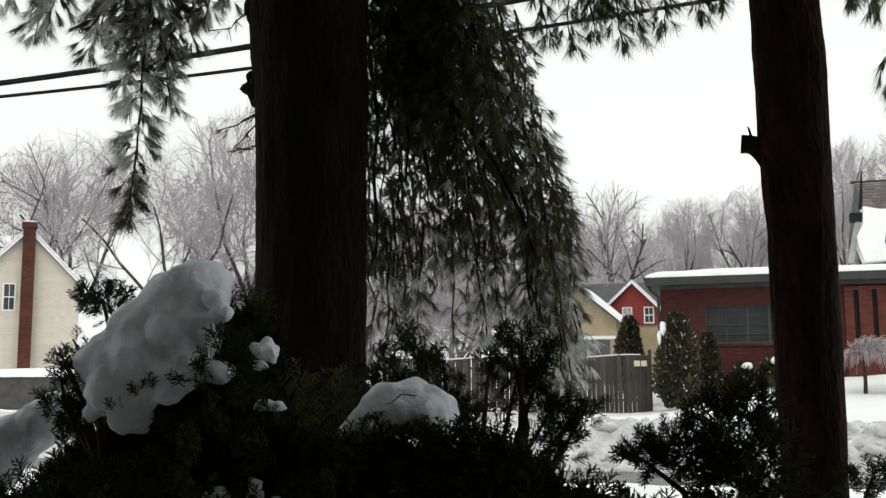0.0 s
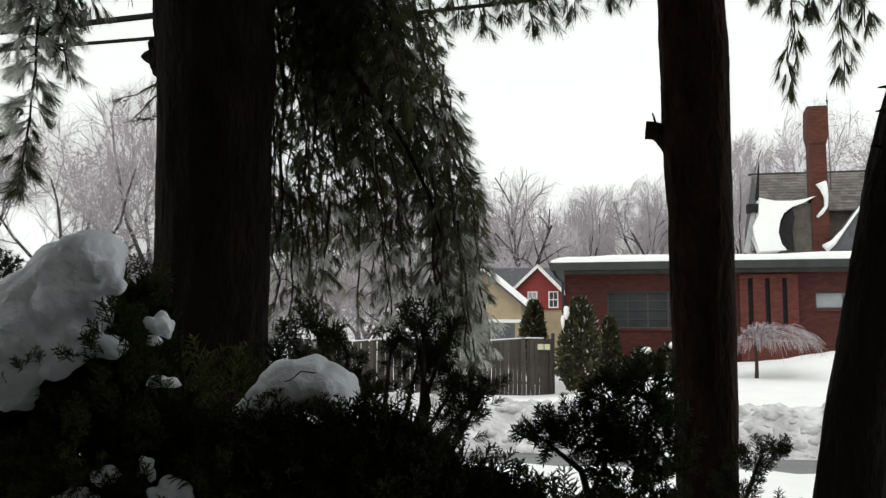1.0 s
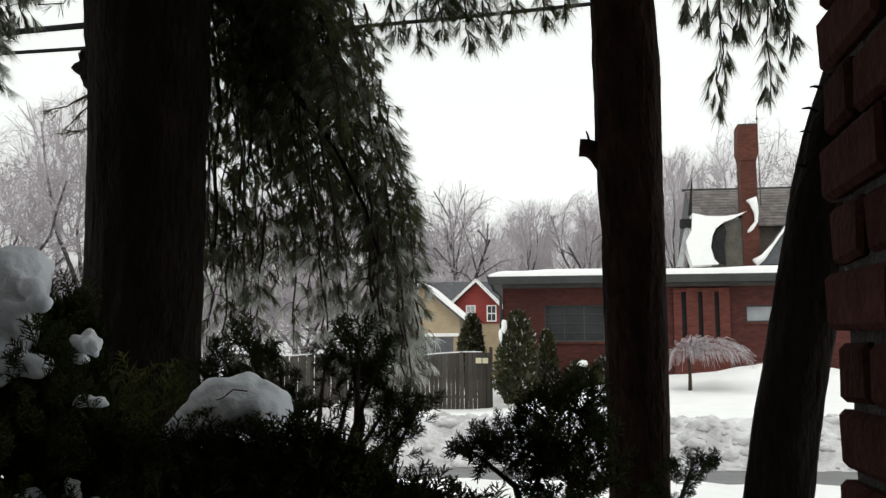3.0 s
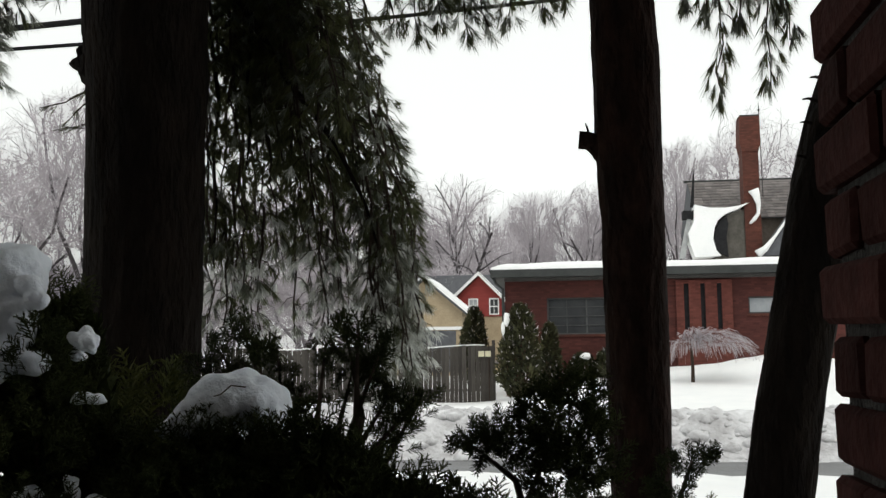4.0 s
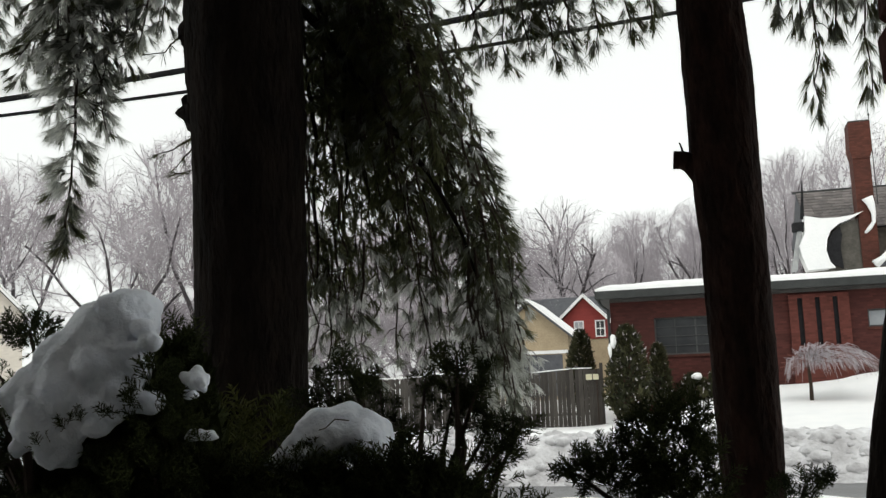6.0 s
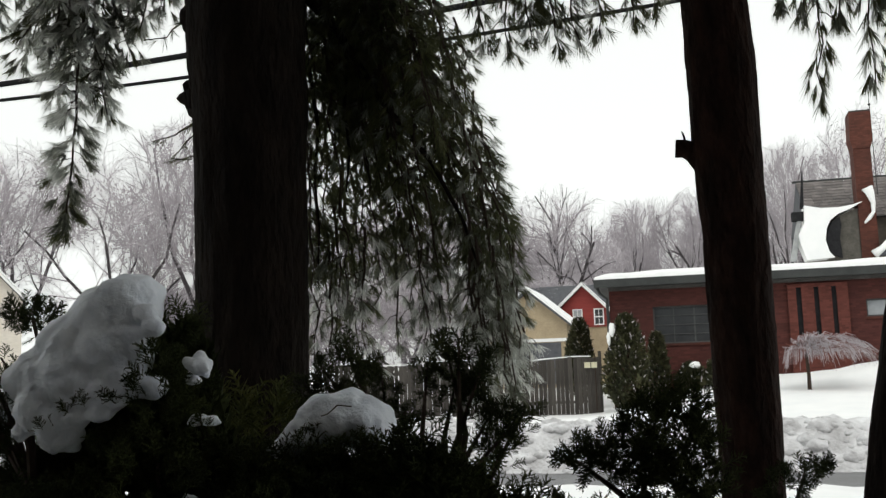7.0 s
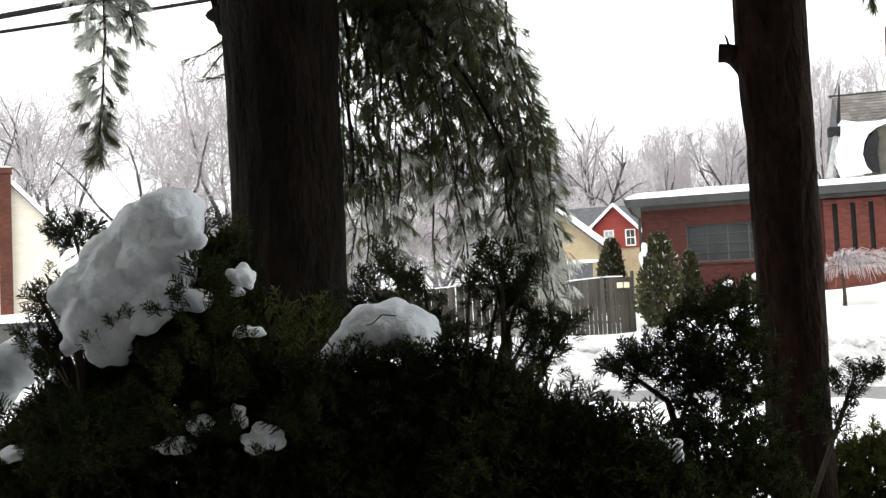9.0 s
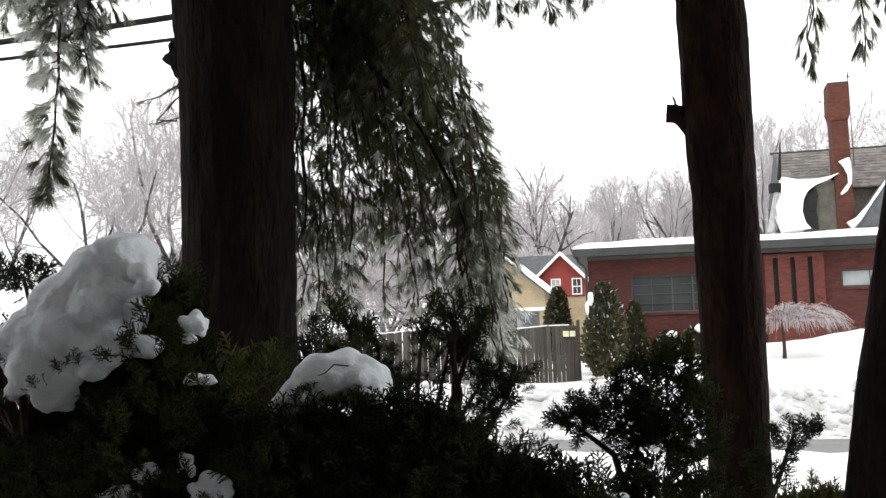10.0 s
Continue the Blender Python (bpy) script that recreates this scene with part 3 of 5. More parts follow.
def build_slate_house():
    h = thing("slate_house", "old steep slate-roofed stone building with brick chimney", "building")
    part("stone_wall", Geo().box(6.35, 15.5, 44.0, 50, 1.5, 8.3), mat("brown_stone", (0.08, 0.066, 0.054), (0.13, 0.112, 0.095), rough=0.9, scale=2.5, bump=0.5, fine=9), h, "brown stone wall")
    # slates in overlapping rows
    rng = random.Random(9)
    g = Geo()
    rows = 13
    for r in range(rows):
        s0, s1 = r / rows, (r + 1.25) / rows
        x = 5.75
        ya, za = 43.7 + 3.3 * s0, 8.15 + 2.25 * s0
        yb, zb = 43.7 + 3.3 * min(1, s1), 8.15 + 2.25 * min(1, s1)
        while x < 15.6:
            w = rng.uniform(0.3, 0.5)
            lift = rng.uniform(0.02, 0.05)
            v = [(x, ya, za + lift), (x + w - 0.015, ya, za + lift), (x + w - 0.015, yb, zb), (x, yb, zb),
                 (x, ya, za - 0.03), (x + w - 0.015, ya, za - 0.03)]
            g.add(v, [(0, 1, 2, 3), (4, 5, 1, 0)])
            x += w
    part("roof_slope", g, M_SLATE, h, "weathered grey slate roof")["kind"] = "stuff"
    part("roof_back", Geo().prism_x([(43.75, 8.1), (47.0, 10.33), (50.5, 8.1)], 5.75, 15.6), M_SHINGLE, h)
    part("ridge_cap", Geo().box(5.6, 15.7, 46.95, 47.1, 10.36, 10.46), M_FASCIA, h)
    c = Geo()
    c.box(7.72, 8.42, 43.1, 43.996, 4.9, 11.0)
    c.prism([(7.72, 11.0), (8.42, 11.0), (8.52, 11.3), (8.54, 12.6), (7.66, 12.6), (7.62, 11.4)], 43.05, 44.0)
    ch = part("chimney", c, M_BRICKC, h, "tall flared orange brick chimney")
    part("chimney_cap", Geo().box(7.69, 8.51, 43.1, 43.95, 12.604, 12.68), M_FASCIA, ch)
    part("lightning_rod", Geo().tube([(8.62, 43.5, 9.0), (8.6, 43.5, 13.1), (8.6, 43.5, 13.4)], [0.02, 0.02, 0.004], 6), M_STEEL, ch)
    part("rod_ball", Geo().tube([(8.6, 43.5, 12.92), (8.6, 43.5, 12.98), (8.6, 43.5, 13.04)], [0.02, 0.07, 0.02], 8), M_STEEL, ch)
    # snow lying in the swept lower roof and on the chimney shoulder
    sw = [(5.55, 8.65), (6.2, 8.5), (6.9, 8.48), (7.45, 8.55), (7.9, 8.68), (7.4, 8.40), (6.9, 8.22), (6.55, 7.95), (6.38, 7.6), (6.3, 7.1), (6.42, 6.6), (6.62, 6.35),
          (5.5, 6.3), (5.3, 6.95), (5.25, 7.4), (5.5, 7.9)]
    sn = Geo().prism(sw, 42.9, 43.9)
    solo("roof_snow", sn, M_SNOW, "swept drift of snow on the lower slate roof", "snow")
    arch = [(6.4, 5.0), (6.4, 7.1), (6.46, 7.55), (6.62, 7.9), (6.95, 8.16), (7.5, 8.36), (7.92, 8.5), (7.92, 5.0)]
    part("gable_dormer", Geo().prism(arch, 43.2, 43.995), mat("grey_stone", (0.06, 0.055, 0.047), (0.11, 0.102, 0.088), rough=0.9, scale=3, fine=10), h, "grey stone dormer wall")
    # black board set before the dormer to draw the shadow along the drift
    part("dormer_shadow_board", Geo().prism([(6.3, 6.9), (6.4, 6.6), (6.95, 6.3), (6.9, 7.2), (7.0, 7.75), (6.95, 8.1), (6.6, 7.86), (6.4, 7.4)], 43.05, 43.196), M_WIRE, h, "black board standing in for the shadow beside the dormer")
    s2 = Geo()
    s2.tube([(8.12, 43.0, 9.25), (8.2, 43.0, 9.0), (8.32, 43.0, 8.6), (8.3, 43.0, 8.2), (8.12, 43.0, 7.95), (7.92, 43.0, 7.75)], [0.22, 0.17, 0.09, 0.08, 0.10, 0.05], 10, wob=0.5)
    solo("chimney_snow", s2, M_SNOW, "clinging snow on the chimney shoulder", "snow", smooth=True)
    s3 = Geo().tube([(8.1, 42.6, 6.35), (8.45, 42.6, 6.6), (8.9, 42.6, 7.15), (9.7, 42.6, 8.25), (10.4, 42.6, 9.2)], [0.18, 0.13, 0.06, 0.05, 0.05], 8, wob=0.3)
    solo("valley_snow", s3, M_SNOW, "thin line of snow along a roof valley", "snow", smooth=True)
    part("lean_roof", Geo().prism([(8.15, 6.3), (10.3, 9.15), (15, 9.15), (15, 6.3)], 42.7, 43.05), M_SHINGLE, h)
    p = Geo().tube([(5.5, 43.4, 8.6), (5.55, 43.4, 9.2), (5.62, 43.4, 10.1), (5.62, 43.4, 10.3)], [0.09, 0.065, 0.035, 0.01], 8)
    part("corner_finial", p, M_WIRE, h)
    part("gutter_box", Geo().box(5.05, 5.6, 43.1, 43.6, 8.05, 8.42), M_WIRE, h)
    part("corner_strip", Geo().prism([(5.25, 8.04), (5.42, 8.04), (5.1, 6.3), (4.85, 6.3)], 43.2, 43.5), M_GREYSNOW, h)


build_red_house()
build_tan_garage()
build_cream_house()
build_slate_house()


# ---- bare frosted trees ----
def bare_tree(seed, spread, up, limbs=6, rx=4.2, dark=2, stout=1.0, twigs=15):
    """Limbs and frosted twigs of a leafless tree 10 m high, standing at the origin."""
    rng = random.Random(seed)
    big, fine = Geo(), Geo()

    def inside(q):
        return (q.x / rx) ** 2 + (q.y / rx) ** 2 + ((q.z - 6.2) / 4.2) ** 2 < 1 + 0.25 * noise.noise(q * 0.45 + Vector((seed, 0, 0)))

    def grow(p, d, length, r, level):
        pts, rad = [p], [r]
        n = (4, 5, 4, 3, 1)[level]
        q, e = p, d
        for i in range(n):
            jit = Vector((rng.gauss(0, 1), rng.gauss(0, 1), rng.gauss(0, 0.6))) * (0.10, 0.17, 0.20, 0.18, 0.14)[level]
            e = (e + jit + Vector((0, 0, up * (0.1, 0.10, 0.08, 0.05, 0.0)[level]))).normalized()
            q = q + e * (length / n)
            if level > 0 and q.z > 3.5 and not inside(q):
                break
            pts.append(q)
            rad.append(r * (1 - 0.6 * (i + 1) / n))
        n = len(pts) - 1
        if n < 1:
            return
        (big if level < dark else fine).tube(pts, rad, 5 if level < 2 else 3, cap=False)
        if level == 4:
            return
        kids = (limbs, 7, 9, twigs)[level]
        for k in range(kids):
            s = 0.25 + 0.75 * (k + rng.random()) / kids if level else 0.5 + 0.5 * (k + 1) / kids
            i = min(n - 1, int(s * n))
            base = pts[i].lerp(pts[i + 1], min(1, s * n - i))
            ax = (pts[i + 1] - pts[i]).normalized()
            side = ax.orthogonal().normalized()
            side.rotate(Matrix.Rotation(k * 2.4 + rng.uniform(-0.5, 0.5), 3, ax))
            sp = spread * (1.0, 1.0, 0.95, 0.85)[level] * rng.uniform(0.7, 1.25)
            dd = (ax * math.cos(sp) + side * math.sin(sp)).normalized()
            grow(base, dd, (6.0, 3.4, 2.0, 1.1)[level] * rng.uniform(0.7, 1.2), (0.10 * stout, 0.042 * stout, 0.019 * stout, 0.0105)[level], level + 1)

    grow(Vector((0, 0, -0.1)), Vector((0, 0, 1)), 3.4, 0.22, 0)
    top = sorted(v[2] for v in fine.v)[int(0.985 * len(fine.v))]
    k = 10.0 / top
    for g in (big, fine):
        g.v = [(x * k, y * k, z * k) for x, y, z in g.v]
    return big, fine


def build_trees():
    protos = []
    for seed, spread, up, limbs, dark, stout, twigs in ((1, 0.74, 0.55, 6, 3, 1.0, 17), (2, 0.64, 0.6, 6, 2, 1.0, 15), (7, 0.82, 0.5, 5, 2, 1.0, 15), (12, 0.6, 0.7, 6, 2, 1.0, 15), (23, 0.66, 0.45, 5, 3, 1.5, 9)):
        big, fine = bare_tree(seed, spread, up, limbs, 4.2, dark, stout, twigs)
        t = thing("tree", "leafless tree with frosted twigs against a white sky", "tree", group="frosted trees")
        part("trunk", big, M_LIMB, t)
        part("crown", fine, M_FROST, t, "frost-covered twigs")
        protos.append(t)
    used = set()
    rng = random.Random(4)

    def put(k, x, y, ztop, wide=1.0, zb=None):
        zb = height(x, y) if zb is None else zb
        s = (ztop - zb) / 10.0
        m = pose(x, y, zb, 0, 0, rng.uniform(0, 360)) @ Matrix.Diagonal((s * wide, s * wide, s, 1))
        if k in used:
            k1 = protos[k].scale
            copy_thing(protos[k], m @ Matrix.Diagonal((1 / k1[0], 1 / k1[1], 1 / k1[2], 1)))
        else:
            used.add(k)
            protos[k].matrix_basis = m

    put(0, -43.6, 55, 17.5, 1.0)
    put(2, -34.9, 55, 16.5, 0.9)
    put(1, -31.0, 58, 19.4, 0.85)
    put(4, -9.6, 78, 16.4, 0.85)
    put(3, -3.0, 90, 17.2, 0.8)
    put(0, 2.2, 90, 17.6, 0.8)
    put(3, 8.3, 70, 17.2, 0.7)
    put(2, 14.8, 75, 19.6, 0.75)
    for k, x, y, z, w in ((2, -26, 66, 15, 1), (0, -21, 72, 15.5, 1), (1, -16, 76, 15.5, 1),
                          (2, -13.5, 96, 16, 0.9), (3, -6, 99, 15.8, 1), (1, 0, 102, 16.2, 1), (2, 6, 100, 17, 1), (0, 12, 98, 18, 0.9),
                          (3, 20, 80, 17, 0.9), (1, 26, 85, 18, 1), (2, 33, 85, 18, 1)):
        put(k, x, y, z, w)
    for i in range(1, 11):
        x = -62 + 11 * i + rng.uniform(-2, 2)
        put(i % 4, x, 112 + rng.uniform(-6, 10), 14.5 + rng.uniform(-1.5, 2) - 0.02 * x, 1.5)
    for k, x, y, z in ((2, -13.5, 58, 7.5), (1, -17.5, 62, 8.5), (1, -21.5, 57, 7.5), (3, -26, 60, 8.0), (1, -11, 70, 8.5), (2, -34, 66, 9.0), (3, -40, 70, 9.5), (1, -30, 64, 8.5)):
        put(k, x, y, z, 1.7, height(x, y) - 1.2)


build_trees()


# ---- fence, shrubs and weeping tree across the road ----
def leaf_cloud(points, outs, size, rng, per=1):
    """Small pointed leaf flakes at points, facing outs: arrays of vertices and triangles."""
    n = len(points)
    d = outs + rng.normal(0, 0.45, (n, 3))
    d /= np.linalg.norm(d, axis=1)[:, None]
    a = np.cross(d, rng.normal(0, 1, (n, 3)))
    a /= np.linalg.norm(a, axis=1)[:, None]
    ln = size * rng.uniform(0.6, 1.4, (n, 1))
    v = np.stack([points - a * ln * 0.28, points + a * ln * 0.28, points + d * ln], 1).reshape(-1, 3)
    return v, np.arange(3 * n).reshape(-1, 3)


def conifer_shrub(name, label, x, y, z0, z1, r, seed, snow=(), n=5200):
    rng = np.random.default_rng(seed)
    sh = thing(name, label, "shrub", (x, y, z0))
    hgt = z1 - z0
    s = rng.uniform(0, 1, n) ** 0.8
    a = rng.uniform(0, 2 * math.pi, n)
    lob = 1 + 0.16 * np.sin(3 * a + seed + 5 * s) + 0.12 * np.sin(7 * a + 9 * s)
    rr = r * lob * np.clip(np.minimum((s + 0.12) * 3.2, 1.0) * np.power(np.clip(1 - s, 0, 1), 0.42) * 1.05, 0.04, 1.1) * np.sqrt(rng.uniform(0.45, 1, n))
    p = np.stack([rr * np.cos(a), rr * np.sin(a), s * hgt], 1)
    o = np.stack([np.cos(a) * 0.6, np.sin(a) * 0.6, np.full(n, 0.8)], 1)
    v, f = leaf_cloud(p, o, 0.13, rng)
    part("foliage", Geo().arrays(v, f), M_ARBO, sh)
    part("trunk", Geo().tube([(0, 0, -0.15), (0, 0, hgt * 0.7)], [0.07, 0.02], 6), M_TWIG, sh)
    m = int(n * 0.045)
    v, f = leaf_cloud(p[:m] * [1.04, 1.04, 1.0] + [0, 0, 0.02], o[:m], 0.12, rng)
    part("frost", Geo().arrays(v, f), M_FROST, sh, "frosted leaf tips")["kind"] = "stuff"
    for dx, dy, dz, sx, sz in snow:
        solo("snow_clump", snow_blob((x + dx, y + dy, z0 + dz), (sx, sx * 0.8, sz), seed + int(dz * 10)), M_SNOW, "small clump of snow caught on the shrub", "snow", smooth=True)


def snow_blob(c, r, seed, amp=0.28, rings=14, sides=20):
    """A lumpy snow clump."""
    g = Geo()
    v, f = [], []
    for i in range(rings + 1):
        th = math.pi * i / rings
        for k in range(sides):
            a = 2 * math.pi * k / sides
            d = Vector((math.sin(th) * math.cos(a), math.sin(th) * math.sin(a), math.cos(th)))
            q = d * 1.6 + Vector((seed * 3.1, seed, 0))
            w = 1 + amp * noise.noise(q) + amp * 0.5 * noise.noise(q * 2.7) + amp * 0.25 * noise.noise(q * 6)
            v.append((c[0] + d.x * r[0] * w, c[1] + d.y * r[1] * w, c[2] + d.z * r[2] * w))
    for i in range(rings):
        for k in range(sides):
            k2 = (k + 1) % sides
            f.append((i * sides + k, (i + 1) * sides + k, (i + 1) * sides + k2, i * sides + k2))
    return g.add(v, f)


conifer_shrub("arborvitae", "dense frosted arborvitae beside the board fence", -1.58, 30.0, 0.75, 3.6, 0.70, 3, snow=((-0.38, -0.3, 2.42, 0.09, 0.2), (-0.5, -0.28, 2.15, 0.06, 0.2)), n=7000)
conifer_shrub("arborvitae", "smaller arborvitae behind the board fence", -3.62, 36.0, 0.9, 3.85, 0.62, 8)
conifer_shrub("arborvitae", "dark arborvitae against the brick wall", -0.7, 31.5, 1.0, 3.05, 0.4, 5, n=2500)
for sx, sy, st, sr in ((0.35, 31.2, 2.05, 0.5), (1.2, 31.0, 2.2, 0.55), (2.0, 31.2, 2.0, 0.5)):
    conifer_shrub("shrub", "low dark evergreen shrub topped with snow", sx, sy, 1.25, st, sr, int(sx * 10), snow=((0.1, -0.2, st - 1.3, 0.17, 0.12),), n=1500)


def build_weeping_tree():
    t = thing("weeping_tree", "small weeping tree with iced drooping twigs", "tree", (3.42, 28.0, 0))
    part("trunk", Geo().tube([(0, 0, 0.9), (0.02, 0, 1.6), (0, 0, 2.2), (0.25, 0, 2.45)], [0.06, 0.05, 0.05, 0.03], 8, wob=0.3), M_TWIG, t)
    rng = random.Random(6)
    ice, dark = Geo(), Geo()
    for i in range(760):
        a = rng.uniform(0, 2 * math.pi)
        reach = rng.uniform(0.35, 1.15)
        cx, cy = 0.55 + reach * math.cos(a), 0.9 * reach * math.sin(a)
        dome = 2.78 - 0.26 * reach ** 2 - 0.2 * rng.random() + 0.16 * noise.noise((2 * math.cos(a), 2 * math.sin(a), 3 * reach))
        end = dome - 0.16 - 0.36 * rng.random()
        kx, ky = rng.gauss(0, 0.11), rng.gauss(0, 0.11)
        g = ice if rng.random() < 0.72 else dark
        g.tube([(0.12 * cx, 0.1 * cy, 2.3), (0.45 * cx + kx, 0.45 * cy + ky, 0.4 * 2.35 + 0.6 * dome), (0.8 * cx + kx, 0.8 * cy + ky, dome + 0.02), (cx, cy, dome - 0.05), (cx * 1.12, cy * 1.12, end)],
               [0.010, 0.009, 0.008, 0.0065, 0.004], 3, cap=False)
    part("iced_crown", ice, M_FROST, t, "white iced twigs")
    part("inner_crown", dark, mat("red_brown_twig", (0.14, 0.05, 0.04), (0.22, 0.10, 0.08), rough=0.8), t, "red-brown twigs")


build_weeping_tree()


# ---- overhead cables ----
def build_wires():
    for low, x0, r, nm in ((5.80, -11.5, 0.040, "thick"), (5.63, -8.0, 0.024, "thin")):
        pts = [(x, 10.0, low + 0.0035 * (x - x0) ** 2) for x in np.linspace(-26, 14, 60)]
        solo("overhead_cable", Geo().tube(pts, [r] * len(pts), 8), M_WIRE, nm + " black overhead cable along the street", "cable", group="overhead cables", smooth=True)


build_wires()


# ---- pine foliage ----
RN = np.random.default_rng(21)


def tufts(P, D, needles, length, width, droop=0.25, fan=0.8):
    """Fans of needles at points P, pointing along D."""
    n = len(P)
    P, D = np.repeat(P, needles, 0), np.repeat(D, needles, 0)
    m = n * needles
    r = RN.normal(0, 1, (m, 3))
    r -= D * (r * D).sum(1)[:, None]
    r /= np.linalg.norm(r, axis=1)[:, None]
    th = RN.uniform(0.08, fan, (m, 1))
    d = D * np.cos(th) + r * np.sin(th)
    d[:, 2] -= droop
    d /= np.linalg.norm(d, axis=1)[:, None]
    side = np.cross(d, RN.normal(0, 1, (m, 3)))
    side /= np.linalg.norm(side, axis=1)[:, None]
    b = P - D * RN.uniform(0, 0.035, (m, 1))
    tip = b + d * length * RN.uniform(0.65, 1.15, (m, 1))
    mid = b + (tip - b) * 0.55
    w = width * 0.5
    v = np.stack([b - side * w * 0.6, b + side * w * 0.6, mid + side * w, tip, mid - side * w], 1).reshape(-1, 3)
    k = np.arange(m)[:, None] * 5
    f = np.concatenate([k + [0, 1, 2], k + [0, 2, 4], k + [4, 2, 3]], 1).reshape(-1, 3)
    return v, f


class Spray:
    """Tufts and twigs collected for one branch."""

    def __init__(self):
        self.p, self.d, self.w = [], [], Geo()

    def drooper(self, start, end, w0, w1, rng, step=0.055, per=2, r=0.008, belly=(0, 0, 0), wav=0.05, side=0.6):
        a, b = Vector(start), Vector(end)
        ln = (b - a).length
        n = max(6, int(ln / 0.14))
        pts = []
        for i in range(n + 1):
            s = i / n
            q = a.lerp(b, s) + Vector(belly) * math.sin(math.pi * s)
            q += Vector((rng.uniform(-1, 1), rng.uniform(-1, 1), 0)) * wav * (0.3 + 0.7 * s)
            pts.append(q)
        self.w.tube(pts, [r * (1 - 0.75 * i / n) + 0.002 for i in range(n + 1)], 5, cap=False)
        m = int(ln / step)
        for j in range(m):
            s = (j + rng.random()) / m
            i = min(n - 1, int(s * n))
            base = pts[i].lerp(pts[i + 1], s * n - i)
            ax = (pts[i + 1] - pts[i]).normalized()
            w = w0 + (w1 - w0) * s
            for k in range(per):
                t = rng.uniform(0, 2 * math.pi)
                out = Vector((math.cos(t), math.sin(t), 0))
                reach = w * (0.25 + 0.85 * rng.random())
                tip = base + out * reach + ax * reach * 0.45 + Vector((0, 0, -0.25 * reach))
                if reach > 0.07:
                    self.w.tube([base, base.lerp(tip, 0.5) + Vector((0, 0, 0.02)), tip], [0.0035, 0.003, 0.002], 3, cap=False)
                dd = (out * side + ax * 0.6 + Vector((0, 0, -0.3))).normalized()
                self.p.append(tip)
                self.d.append(dd)
                if reach > 0.12:
                    self.p.append(base.lerp(tip, 0.55))
                    self.d.append((dd + Vector((rng.gauss(0, 0.4), rng.gauss(0, 0.4), 0))).normalized())
        self.p.append(b)
        self.d.append((b - pts[-2]).normalized())

    def build(self, name, parent, label, chance, needles=24, length=0.098, width=0.0032, droop=0.15, fan=0.75):
        """One branch part with its needles. chance(p): how pale the tuft at p is, by ice and put-in light, 0 to 1."""
        br = part(name, self.w, M_TWIG, parent, label)
        P, D = np.array([tuple(p) for p in self.p]), np.array([tuple(d) for d in self.d])
        lv = np.array([chance(p) for p in P]) + RN.normal(0, 0.27, len(P)) + RN.normal(0, 0.12)
        g = Geo()
        for mi, lo, hi in ((0, -9, 0.35), (1, 0.35, 0.7), (2, 0.7, 9)):
            k = (lv >= lo) & (lv < hi)
            if k.any():
                v, f = tufts(P[k], D[k], needles, length, width, droop, fan)
                g.arrays(v, f, mi)
        part("needles", g, [M_NEEDLE, M_HALFICE, M_ICE], br, "pine needles, iced at the lower tips")
        return br


EDGE = [(1.7, -0.68), (2.0, -0.69), (2.2, -0.727), (2.45, -0.75), (2.9, -0.76), (3.04, -0.824), (3.24, -0.896), (3.4, -0.92), (3.52, -1.0), (3.83, -1.03), (4.05, -1.095), (5.2, -1.3)]


